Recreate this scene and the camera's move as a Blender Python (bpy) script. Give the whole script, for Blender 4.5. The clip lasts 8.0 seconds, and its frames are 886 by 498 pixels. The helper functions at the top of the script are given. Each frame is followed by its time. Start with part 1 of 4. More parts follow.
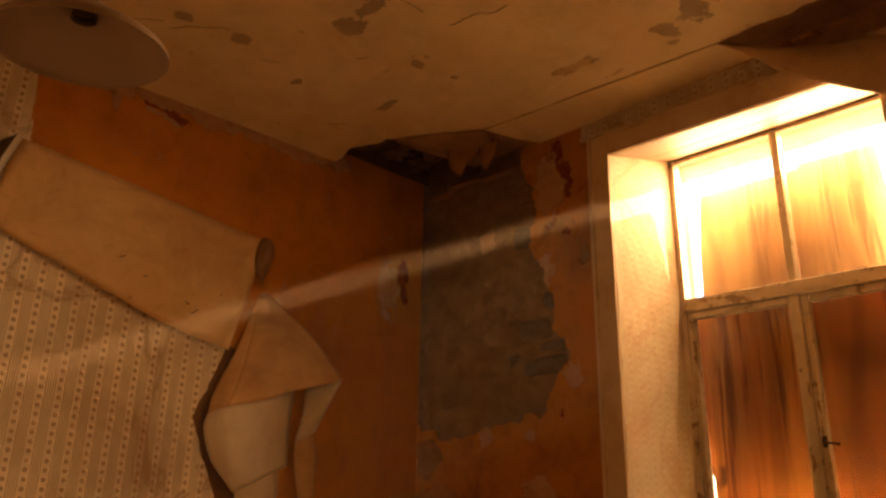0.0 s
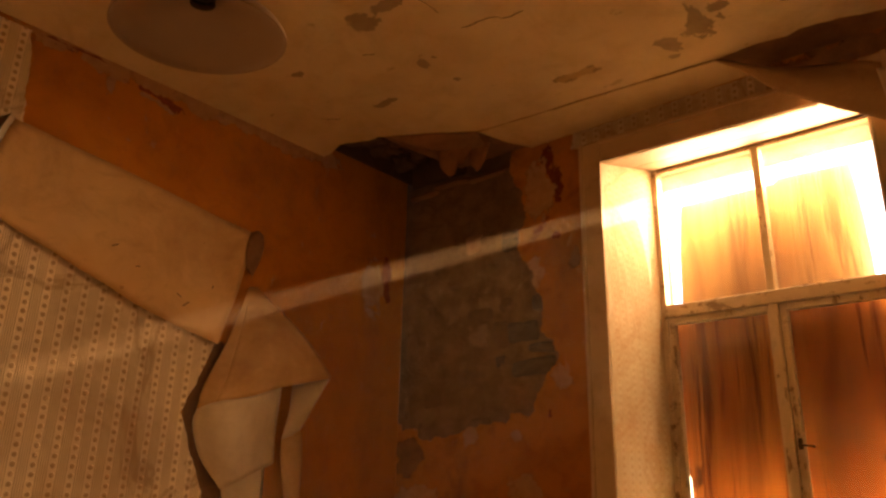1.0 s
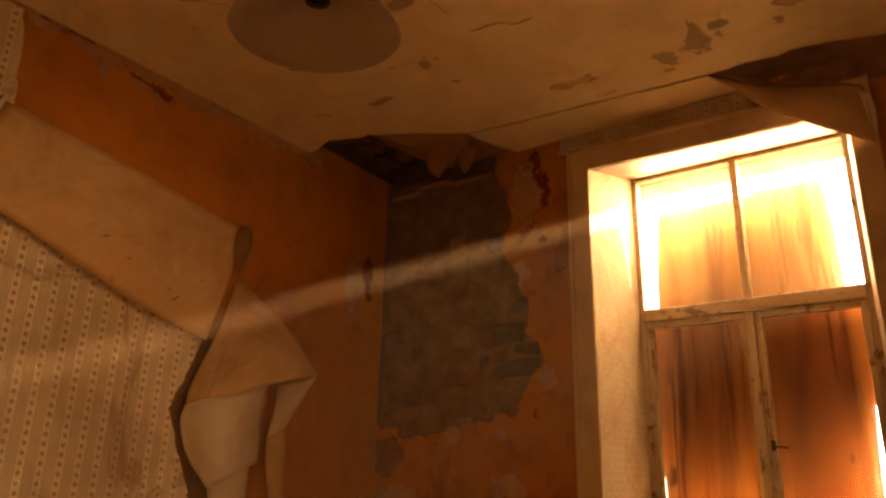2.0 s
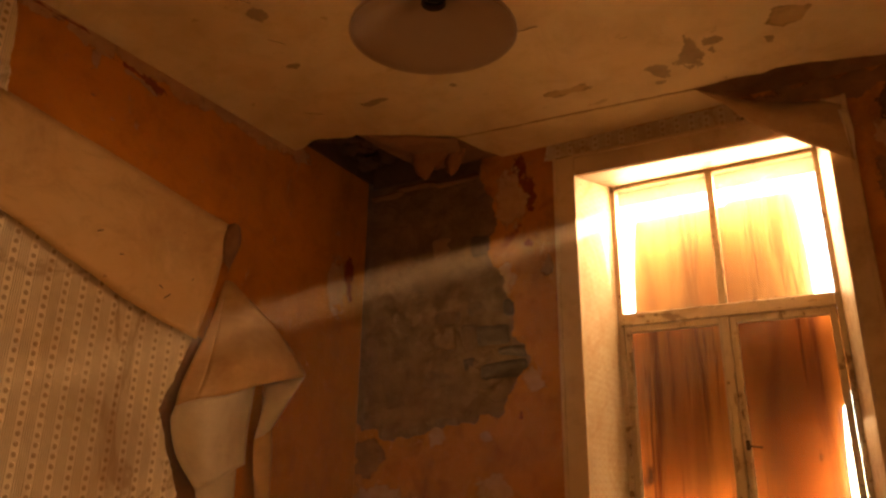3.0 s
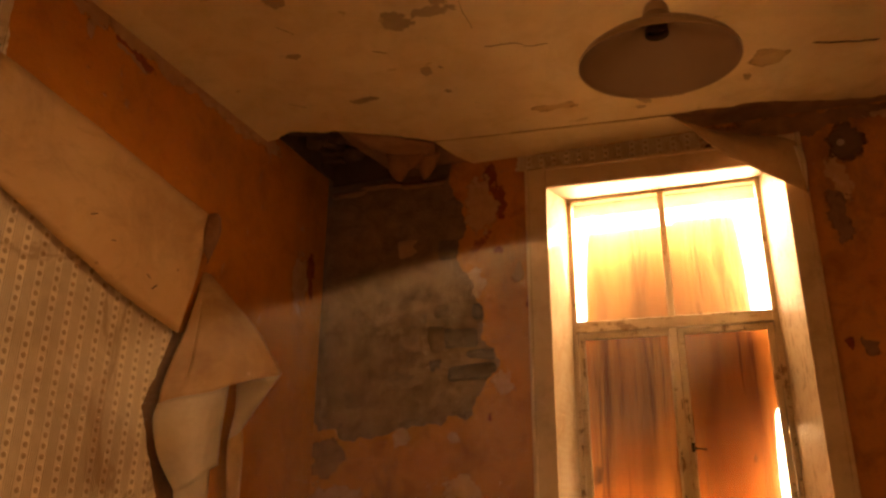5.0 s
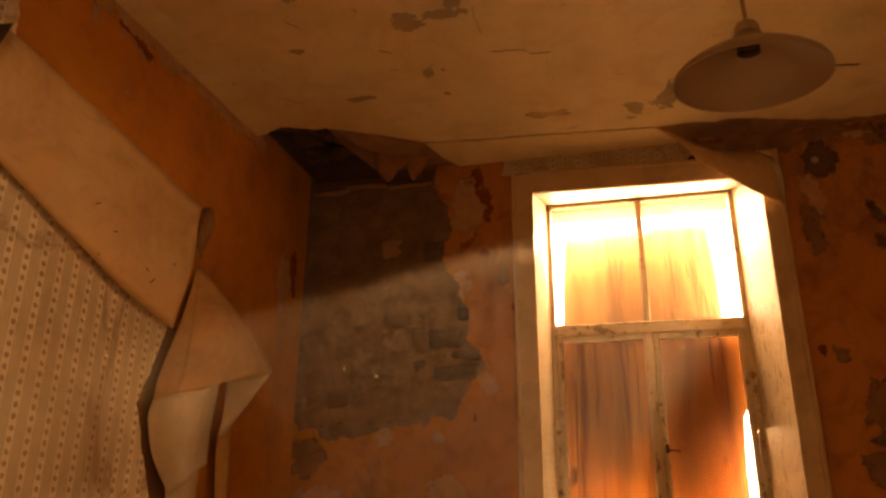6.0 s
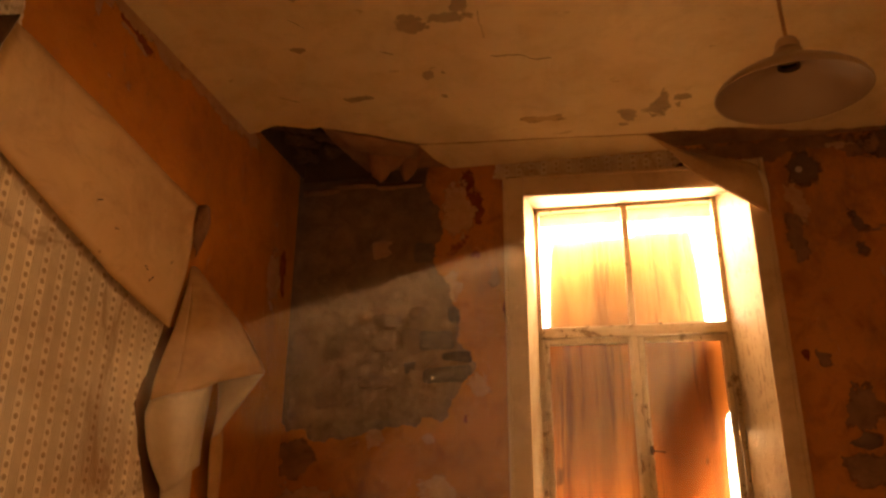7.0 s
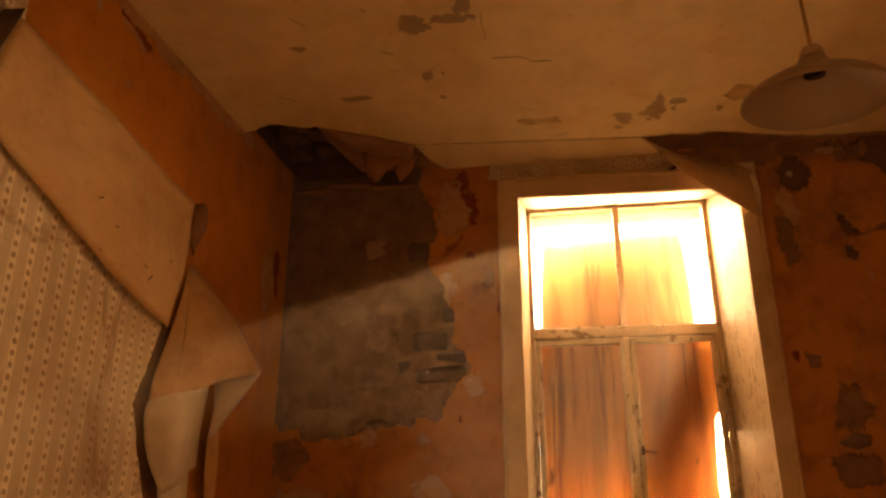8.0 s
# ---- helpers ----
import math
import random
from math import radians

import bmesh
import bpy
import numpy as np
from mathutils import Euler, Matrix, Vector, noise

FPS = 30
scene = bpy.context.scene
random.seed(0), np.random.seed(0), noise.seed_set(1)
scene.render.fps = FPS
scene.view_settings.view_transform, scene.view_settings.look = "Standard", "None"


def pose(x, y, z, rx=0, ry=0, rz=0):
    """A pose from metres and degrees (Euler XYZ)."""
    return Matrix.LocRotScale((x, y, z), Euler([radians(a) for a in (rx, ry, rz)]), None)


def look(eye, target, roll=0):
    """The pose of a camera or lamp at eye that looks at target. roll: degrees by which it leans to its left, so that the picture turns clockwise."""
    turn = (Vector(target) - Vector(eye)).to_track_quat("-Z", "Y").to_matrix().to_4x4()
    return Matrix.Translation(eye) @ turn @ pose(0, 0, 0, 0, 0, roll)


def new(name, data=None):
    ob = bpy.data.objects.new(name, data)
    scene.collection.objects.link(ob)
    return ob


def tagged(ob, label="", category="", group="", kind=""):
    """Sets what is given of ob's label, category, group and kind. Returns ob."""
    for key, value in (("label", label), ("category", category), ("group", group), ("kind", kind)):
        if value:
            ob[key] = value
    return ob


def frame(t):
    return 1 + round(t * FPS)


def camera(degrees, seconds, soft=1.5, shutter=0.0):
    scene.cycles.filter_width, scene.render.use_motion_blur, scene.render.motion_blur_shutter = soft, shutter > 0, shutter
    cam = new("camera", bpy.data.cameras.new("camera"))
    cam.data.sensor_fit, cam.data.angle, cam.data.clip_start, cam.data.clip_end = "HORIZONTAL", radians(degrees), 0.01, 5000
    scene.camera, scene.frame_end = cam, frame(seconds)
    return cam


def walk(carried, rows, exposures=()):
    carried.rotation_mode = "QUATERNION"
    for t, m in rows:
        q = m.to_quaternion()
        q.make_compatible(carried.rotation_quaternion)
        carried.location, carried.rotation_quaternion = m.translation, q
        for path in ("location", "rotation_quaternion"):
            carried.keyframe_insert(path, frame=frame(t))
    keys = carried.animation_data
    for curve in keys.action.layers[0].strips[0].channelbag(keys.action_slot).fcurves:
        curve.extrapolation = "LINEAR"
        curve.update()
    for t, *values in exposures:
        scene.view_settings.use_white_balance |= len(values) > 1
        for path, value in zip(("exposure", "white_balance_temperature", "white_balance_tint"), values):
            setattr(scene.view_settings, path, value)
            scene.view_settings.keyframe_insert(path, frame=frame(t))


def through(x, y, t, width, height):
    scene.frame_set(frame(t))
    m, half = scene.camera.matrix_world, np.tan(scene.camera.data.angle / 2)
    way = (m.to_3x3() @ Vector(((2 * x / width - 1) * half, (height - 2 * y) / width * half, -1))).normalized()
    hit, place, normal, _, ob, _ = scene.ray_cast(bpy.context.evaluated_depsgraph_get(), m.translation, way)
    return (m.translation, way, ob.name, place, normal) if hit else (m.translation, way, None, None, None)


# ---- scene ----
cam = camera(63.0, 8.0, 2.6)
PATH = [
    (0, (2.865, -2.582, 1.058), (1.494, -1.27, 1.688), 1.1),
    (0.5, (2.79, -2.67, 1.053), (1.476, -1.301, 1.684), 1.3),
    (1, (2.695, -2.766, 1.043), (1.449, -1.337, 1.678), 1.4),
    (1.5, (2.61, -2.85, 1.041), (1.429, -1.366, 1.676), 1.5),
    (3, (2.327, -3.076, 1.024), (1.362, -1.448, 1.671), 0.9),
    (3.5, (2.225, -3.145, 1.017), (1.337, -1.476, 1.669), 0.6),
    (4, (2.106, -3.217, 1.024), (1.303, -1.503, 1.672), 0.5),
    (4.5, (2.004, -3.273, 1.025), (1.279, -1.525, 1.672), 0.5),
    (6, (1.653, -3.416, 1.01), (1.18, -1.587, 1.666), 0.4),
    (6.5, (1.579, -3.443, 1.009), (1.162, -1.601, 1.667), 0.4),
    (7, (1.525, -3.46, 1.01), (1.147, -1.61, 1.668), 0.3),
    (7.5, (1.483, -3.471, 1.009), (1.135, -1.615, 1.668), 0.2),
    (8, (1.44, -3.481, 1.011), (1.123, -1.62, 1.669), 0.1),
]
walk(cam, [(t, look(eye, target, roll)) for t, eye, target, roll in PATH], [(0.0, 2.88), (4.0, 2.97), (8.0, 3.08)])

# ---- world, sun, sky light in the gaps of the boarding, added sill fill ----
SUN = Vector((-0.262, -0.88, -0.395)).normalized()
world = bpy.data.worlds.new("sky")
scene.world = world
world.use_nodes = True
sky = world.node_tree.nodes.new("ShaderNodeTexSky")
sky.sky_type, sky.sun_disc = "NISHITA", False
sky.sun_elevation, sky.sun_rotation = radians(23.3), math.atan2(-SUN.x, -SUN.y)
world.node_tree.links.new(sky.outputs[0], world.node_tree.nodes["Background"].inputs[0])
world.node_tree.nodes["Background"].inputs[1].default_value = 0.12


def lamp(name, kind, m, energy, color, **more):
    data = bpy.data.lights.new(name, kind)
    data.energy, data.color = energy, color
    if kind == "SUN":
        data.angle = more["angle"]
    else:
        data.shape, data.size, data.size_y = "RECTANGLE", more["size"], more["size_y"]
        data.spread = radians(more["spread"])
    ob = new(name, data)
    ob.matrix_world = m
    return ob


lamp("sun", "SUN", look((0, 0, 0), SUN), 5.0, (1.0, 0.60, 0.30), angle=radians(0.53))
WARM = (1.0, 0.55, 0.235)
GAPS = [("gap_light_top", (1.77, 0.655, 2.555), 0.96, 0.17, 8.0, -1.0, 130), ("gap_light_east", (2.205, 0.655, 2.19), 0.09, 0.52, 0.8, -0.42, 100),
        ("gap_light_west", (1.315, 0.655, 2.19), 0.05, 0.52, 0.45, -0.42, 100), ("gap_light_low_east", (2.225, 0.655, 1.17), 0.05, 0.5, 0.7, -0.8, 80),
        # added fill in an unseen gap low in the window, brightens the ceiling
        ("added_fill_sill", (1.77, 0.600, 0.83), 0.90, 0.12, 8.0, -0.6, 78)]
for n, c, w, h, e, rise, spread in GAPS:
    lamp(n, "AREA", look(c, (c[0], c[1] - 1, c[2] + rise)), e, WARM, size=w, size_y=h, spread=spread)


# ---- materials ----
class Nodes:
    """A small builder for node materials."""

    def __init__(self, name):
        self.mat = bpy.data.materials.new(name)
        self.mat.use_nodes = True
        self.t = self.mat.node_tree
        self.b = self.t.nodes["Principled BSDF"]
        self.out = self.t.nodes["Material Output"]
        self.co = self.add("ShaderNodeTexCoord").outputs["Object"]

    def add(self, kind, **props):
        n = self.t.nodes.new(kind)
        for k, v in props.items():
            setattr(n, k, v)
        return n

    def put(self, socket, v):
        if isinstance(v, bpy.types.NodeSocket):
            self.t.links.new(v, socket)
        elif isinstance(v, (tuple, list)) and socket.type == "RGBA":
            socket.default_value = (*v, 1)
        else:
            socket.default_value = v

    def scaled(self, s, shift=(0, 0, 0)):
        n = self.add("ShaderNodeMapping")
        self.put(n.inputs[0], self.co)
        n.inputs["Scale"].default_value, n.inputs["Location"].default_value = s, shift
        return n.outputs[0]

    def noise(self, scale, detail=4, rough=0.55, co=None, warp=0.0):
        n = self.add("ShaderNodeTexNoise")
        self.put(n.inputs["Vector"], co or self.co)
        n.inputs["Scale"].default_value, n.inputs["Detail"].default_value = scale, detail
        n.inputs["Roughness"].default_value, n.inputs["Distortion"].default_value = rough, warp
        return n.outputs[0]

    def ramp(self, v, a, b, lo=0.0, hi=1.0):
        n = self.add("ShaderNodeMapRange")
        n.clamp = True
        self.put(n.inputs[0], v)
        for i, x in zip((1, 2, 3, 4), (a, b, lo, hi)):
            n.inputs[i].default_value = x
        return n.outputs[0]

    def math(self, op, a, b=0.0, c=0.0):
        n = self.add("ShaderNodeMath", operation=op)
        for s, v in zip(n.inputs, (a, b, c)):
            self.put(s, v)
        return n.outputs[0]

    def mix(self, f, a, b, mode="MIX"):
        n = self.add("ShaderNodeMix", data_type="RGBA", blend_type=mode)
        self.put(n.inputs[0], f)
        self.put(n.inputs[6], a)
        self.put(n.inputs[7], b)
        return n.outputs[2]

    def axes(self):
        n = self.add("ShaderNodeSeparateXYZ")
        self.put(n.inputs[0], self.co)
        return n.outputs

    def done(self, color, rough=0.8, bump=None, depth=0.002, metal=0.0, spec=0.3):
        self.put(self.b.inputs["Base Color"], color)
        self.put(self.b.inputs["Roughness"], rough)
        self.b.inputs["Metallic"].default_value = metal
        self.b.inputs["Specular IOR Level"].default_value = spec
        if bump is not None:
            n = self.add("ShaderNodeBump")
            n.inputs["Distance"].default_value = depth
            self.put(n.inputs["Height"], bump)
            self.t.links.new(n.outputs[0], self.b.inputs["Normal"])
        return self.mat

    def translucent(self, amount, color):
        tr = self.add("ShaderNodeBsdfTranslucent")
        self.put(tr.inputs[0], color)
        m = self.add("ShaderNodeMixShader")
        self.put(m.inputs[0], amount)
        self.t.links.new(self.b.outputs[0], m.inputs[1])
        self.t.links.new(tr.outputs[0], m.inputs[2])
        self.t.links.new(m.outputs[0], self.out.inputs[0])
        return self.mat


def orange_plaster(name, dirt, low, high):
    n = Nodes(name)
    big, mid, fine = n.noise(1.6, 5, 0.6), n.noise(7, 6, 0.65, warp=0.6), n.noise(60, 4)
    c = n.mix(n.ramp(big, 0.35, 0.65), low, high)
    c = n.mix(n.ramp(mid, 0.48, 0.75, 0, 0.6 * dirt), c, (0.26, 0.095, 0.025))
    c = n.mix(n.ramp(n.noise(17, 6, 0.7, n.scaled((1, 1, 1.3), (1, 7, 3)), 0.8), 0.55, 0.70, 0, 0.45 * dirt), c, (0.34, 0.17, 0.07))
    chips = n.ramp(n.noise(5.5, 8, 0.68, warp=1.2), 0.62, 0.665)
    c = n.mix(n.math("MULTIPLY", chips, 0.7), c, (0.44, 0.28, 0.15))
    red = n.ramp(n.noise(4.1, 7, 0.65, n.scaled((1, 1, 0.7), (3, 1, 7)), 0.5), 0.69, 0.72, 0, 0.8)
    c = n.mix(red, c, (0.20, 0.05, 0.02))
    grime = n.ramp(n.noise(2.3, 7, 0.72, n.scaled((1, 1, 0.5), (9, 2, 4))), 0.50, 0.70, 0, 0.6 * dirt)
    c = n.mix(grime, c, (0.17, 0.09, 0.045))
    h = n.math("ADD", n.math("MULTIPLY", fine, 0.35), n.math("SUBTRACT", mid, n.math("MULTIPLY", chips, 0.6)))
    return n.done(c, n.ramp(mid, 0.3, 0.7, 0.72, 0.95), h, 0.004, spec=0.2)


def ceiling_paper():
    n = Nodes("aged_ceiling_paper")
    big, mid, fine = n.noise(1.1, 5, 0.6), n.noise(6, 6, 0.62, warp=0.4), n.noise(90, 3)
    c = n.mix(n.ramp(big, 0.3, 0.7), (0.60, 0.46, 0.245), (0.72, 0.585, 0.34))
    c = n.mix(n.ramp(mid, 0.46, 0.74, 0, 0.45), c, (0.44, 0.30, 0.135))
    wash = n.ramp(n.noise(3.4, 6, 0.7, n.scaled((1, 1, 1), (4.3, 8.1, 0)), 0.8), 0.54, 0.72, 0, 0.30)
    c = n.mix(wash, c, (0.36, 0.245, 0.125))
    flecks = n.ramp(n.noise(13, 4, 0.6, n.scaled((0.6, 1, 1), (1, 5, 0)), 0.3), 0.66, 0.71)
    c = n.mix(n.math("MULTIPLY", flecks, 0.45), c, (0.26, 0.175, 0.09))
    h = n.math("ADD", mid, n.math("MULTIPLY", fine, 0.15))
    return n.done(c, 0.85, h, 0.006, spec=0.2)


def wallpaper(name, along, fade=1.0, pale=1.0, relief=0.0025):
    """Cream paper with columns of printed dots between fine stripes; along: the axis across the stripes."""
    n = Nodes(name)
    ax = n.axes()
    u = n.math("FRACT", n.math("DIVIDE", n.math("ADD", ax[along], 9.0), 0.0645))
    v = n.math("FRACT", n.math("DIVIDE", n.math("ADD", ax[2], 9.0), 0.0315))
    du, dv = n.math("MULTIPLY", n.math("SUBTRACT", u, 0.5), 0.0645), n.math("MULTIPLY", n.math("SUBTRACT", v, 0.5), 0.0315)
    r = n.math("SQRT", n.math("ADD", n.math("MULTIPLY", du, du), n.math("MULTIPLY", dv, dv)))
    dot = n.ramp(n.math("ADD", r, n.math("MULTIPLY", n.noise(160, 2), 0.006)), 0.0085, 0.0135, 1, 0)
    stripe = None
    for at in (0.0, 0.115, 0.235, 0.765, 0.885, 1.0):
        s = n.ramp(n.math("ABSOLUTE", n.math("SUBTRACT", u, at)), 0.015, 0.045, 1, 0)
        stripe = s if stripe is None else n.math("MAXIMUM", stripe, s)
    damp = n.ramp(n.noise(2.2, 6, 0.65, n.scaled((1, 1, 1), (2.2, 5, 1.4)), 0.7), 0.46, 0.70)
    c = n.mix(n.ramp(n.noise(3, 4), 0.3, 0.7), tuple(pale * k for k in (0.77, 0.64, 0.43)), tuple(pale * k for k in (0.85, 0.73, 0.53)))
    c = n.mix(n.math("MULTIPLY", stripe, 0.46 * fade), c, (0.33, 0.20, 0.085))
    c = n.mix(n.math("MULTIPLY", dot, 0.70 * fade), c, (0.27, 0.145, 0.05))
    c = n.mix(n.math("MULTIPLY", damp, 0.52), c, (0.28, 0.15, 0.055))
    tide = n.ramp(n.math("ABSOLUTE", n.math("SUBTRACT", n.noise(1.9, 6, 0.6, n.scaled((1, 1, 0.8), (6.2, 1.3, 3.1)), 0.8), 0.52)), 0.004, 0.030, 0.45 * fade, 0)
    c = n.mix(tide, c, (0.27, 0.14, 0.05))
    foxing = n.ramp(n.noise(26, 3, 0.6), 0.70, 0.76)
    c = n.mix(n.math("MULTIPLY", foxing, 0.5), c, (0.20, 0.10, 0.04))
    h = n.math("ADD", n.math("MAXIMUM", dot, stripe), n.math("MULTIPLY", n.noise(30, 4), 0.7))
    return n.done(c, 0.8, h, relief, spec=0.25)


def paper(name, a, b, stain, through=0.12):
    n = Nodes(name)
    mid = n.noise(5, 6, 0.6, warp=0.8)
    c = n.mix(n.ramp(mid, 0.3, 0.7), a, b)
    c = n.mix(n.ramp(n.noise(2.1, 6, 0.7, n.scaled((1, 1, 1), (7, 3, 2)), 0.5), 0.47, 0.70, 0, 0.6), c, stain)
    c = n.mix(n.ramp(n.noise(11, 6, 0.7, n.scaled((1, 0.5, 1), (2, 9, 4)), 1.0), 0.52, 0.72, 0, 0.35), c, stain)
    spots = n.ramp(n.noise(19, 4, 0.6), 0.72, 0.75)
    c = n.mix(n.math("MULTIPLY", spots, 0.7), c, stain)
    n.done(c, 0.75, n.math("ADD", mid, n.math("MULTIPLY", n.noise(45, 4), 0.3)), 0.004, spec=0.3)
    return n.translucent(through, b)


def painted_wood(name, a, b, bare, wear=0.6, axis=2):
    n = Nodes(name)
    stretch = [14.0, 14.0, 14.0]
    stretch[axis] = 1.2
    grain = n.noise(3.0, 6, 0.6, n.scaled(stretch))
    mid = n.noise(21, 6, 0.7, warp=0.5)
    c = n.mix(n.ramp(n.noise(2.5, 4), 0.3, 0.7), a, b)
    flake = n.ramp(n.math("ADD", n.math("MULTIPLY", mid, 0.6), n.math("MULTIPLY", grain, 0.4)), wear, wear + 0.03)
    c = n.mix(flake, c, bare)
    c = n.mix(n.ramp(n.noise(4, 5, 0.7, n.scaled((1, 1, 1), (5, 5, 2))), 0.5, 0.75, 0, 0.55), c, (0.20, 0.13, 0.065))
    h = n.math("SUBTRACT", n.math("MULTIPLY", grain, 0.5), flake)
    return n.done(c, 0.6, h, 0.0015, spec=0.4)


def plywood(name, a, b, dark, through, shift=0.0, glow=None):
    """Rotary-cut veneer: long flame figures, thin dark streaks and a few knots."""
    n = Nodes(name)
    bend = n.noise(1.7, 3, 0.5, n.scaled((1.0, 1, 0.45), (shift, 0, shift)))
    ax = n.axes()
    u = n.math("ADD", n.math("MULTIPLY", ax[0], 11.0), n.math("MULTIPLY", bend, 4.0))
    flame = n.math("SINE", n.math("MULTIPLY", u, 3.0))
    streak = n.noise(13, 7, 0.7, n.scaled((1, 1, 0.045), (shift, 0, 0)), 0.7)
    broad = n.noise(4.5, 3, 0.5, n.scaled((1, 1, 0.12), (shift * 2, 0, 1)), 0.3)
    fine = n.noise(70, 3, 0.6, n.scaled((1, 1, 0.02)))
    c = n.mix(n.ramp(broad, 0.36, 0.62), a, b)
    c = n.mix(n.ramp(flame, 0.4, 0.95, 0, 0.42), c, dark)
    c = n.mix(n.ramp(streak, 0.54, 0.61, 0, 0.85), c, dark)
    c = n.mix(n.ramp(fine, 0.5, 0.75, 0, 0.3), c, dark)
    knots = n.ramp(n.noise(6, 3, 0.5, n.scaled((1, 1, 0.5), (2, 0, 1)), 0.4), 0.70, 0.75)
    c = n.mix(knots, c, (0.10, 0.04, 0.012))
    n.done(c, 0.65, n.math("ADD", fine, streak), 0.001, spec=0.3)
    return n.translucent(through, n.mix(0.75, c, glow) if glow else c)


def plain(name, a, b, scale=8, rough=0.8, depth=0.004, metal=0.0, spec=0.3):
    n = Nodes(name)
    mid = n.noise(scale, 6, 0.65, warp=0.5)
    return n.done(n.mix(n.ramp(mid, 0.3, 0.7), a, b), rough, n.math("ADD", mid, n.math("MULTIPLY", n.noise(scale * 9, 3), 0.3)), depth, metal, spec)


def flaky(name, a, b, scale=10, size=0.37, soft=0.05):
    """A stain or bared patch that frays out towards the rim of its own extent."""
    n = Nodes(name)
    mid = n.noise(scale, 6, 0.65, warp=0.5)
    n.done(n.mix(n.ramp(mid, 0.3, 0.7), a, b), 0.9, n.math("ADD", mid, n.math("MULTIPLY", n.noise(scale * 9, 3), 0.3)), 0.004, spec=0.2)
    off = n.add("ShaderNodeVectorMath", operation="SUBTRACT")
    n.t.links.new(n.add("ShaderNodeTexCoord").outputs["Generated"], off.inputs[0])
    off.inputs[1].default_value = (0.5, 0.5, 0.5)
    # only the two axes along the surface count
    flat, keep = n.add("ShaderNodeVectorMath", operation="ABSOLUTE"), n.add("ShaderNodeVectorMath", operation="SUBTRACT")
    n.t.links.new(n.add("ShaderNodeNewGeometry").outputs["True Normal"], flat.inputs[0])
    keep.inputs[0].default_value = (1, 1, 1)
    n.t.links.new(flat.outputs[0], keep.inputs[1])
    along = n.add("ShaderNodeVectorMath", operation="MULTIPLY")
    n.t.links.new(off.outputs[0], along.inputs[0])
    n.t.links.new(keep.outputs[0], along.inputs[1])
    far = n.add("ShaderNodeVectorMath", operation="LENGTH")
    n.t.links.new(along.outputs[0], far.inputs[0])
    r = far.outputs["Value"]
    fray = n.math("ADD", n.math("MULTIPLY", n.math("SUBTRACT", n.noise(13, 6, 0.7, warp=0.6), 0.5), 1.35), n.math("MULTIPLY", n.math("SUBTRACT", n.noise(60, 4, 0.6), 0.5), 0.35))
    cover = n.ramp(n.math("ADD", r, fray), size, size + soft, 1, 0)
    clear, m = n.add("ShaderNodeBsdfTransparent"), n.add("ShaderNodeMixShader")
    n.put(m.inputs[0], cover)
    n.t.links.new(clear.outputs[0], m.inputs[1])
    n.t.links.new(n.b.outputs[0], m.inputs[2])
    n.t.links.new(m.outputs[0], n.out.inputs[0])
    return n.mat


def stone_look():
    n = Nodes("rubble_stone")
    ran = n.add("ShaderNodeObjectInfo").outputs["Random"]
    mid = n.noise(11, 7, 0.7, warp=0.7)
    c = n.mix(ran, (0.19, 0.118, 0.066), (0.32, 0.20, 0.11))
    c = n.mix(n.ramp(mid, 0.35, 0.7), c, (0.15, 0.105, 0.07))
    return n.done(c, 0.9, mid, 0.012, spec=0.2)


def slate_look():
    n = Nodes("dark_slate")
    mid = n.noise(14, 7, 0.7, n.scaled((1, 1, 2.5)), 0.6)
    return n.done(n.mix(n.ramp(mid, 0.35, 0.7), (0.10, 0.078, 0.058), (0.17, 0.128, 0.09)), 0.8, mid, 0.01, spec=0.3)


def dirty_glass(dirt):
    n = Nodes("dirty_glass")
    clear = n.add("ShaderNodeBsdfTransparent")
    gloss = n.add("ShaderNodeBsdfGlossy")
    gloss.inputs["Roughness"].default_value = 0.05
    film = n.add("ShaderNodeBsdfTranslucent")
    film.inputs[0].default_value = (0.85, 0.80, 0.70, 1)
    fr = n.add("ShaderNodeFresnel")
    fr.inputs[0].default_value = 1.45
    a, b = n.add("ShaderNodeMixShader"), n.add("ShaderNodeMixShader")
    n.t.links.new(fr.outputs[0], a.inputs[0])
    n.t.links.new(clear.outputs[0], a.inputs[1])
    n.t.links.new(gloss.outputs[0], a.inputs[2])
    n.put(b.inputs[0], n.ramp(n.noise(8, 5, 0.6), 0.25, 0.8, dirt * 0.5, dirt * 1.4))
    n.t.links.new(a.outputs[0], b.inputs[1])
    n.t.links.new(film.outputs[0], b.inputs[2])
    n.t.links.new(b.outputs[0], n.out.inputs[0])
    return n.mat


ORANGE, ORANGE_W, CEIL = orange_plaster("orange_distemper_flaking", 1.55, (0.42, 0.165, 0.028), (0.50, 0.215, 0.042)), orange_plaster("orange_distemper", 0.75, (0.46, 0.175, 0.014), (0.55, 0.225, 0.020)), ceiling_paper()
PAPER_W, PAPER_N = wallpaper("dotted_wallpaper_west", 1), wallpaper("dotted_wallpaper_north", 0, 0.85, 0.70)
# copy of the wallpaper, base darkened to offset the strong reveal light
PAPER_R = wallpaper("dotted_wallpaper_reveal_darkened", 1, 0.6, 0.56, 0.0007)
TAN = paper("paper_back_tan", (0.63, 0.40, 0.168), (0.72, 0.49, 0.228), (0.30, 0.145, 0.05))
PALE = paper("paper_face_pale", (0.70, 0.61, 0.45), (0.78, 0.69, 0.53), (0.46, 0.34, 0.19))
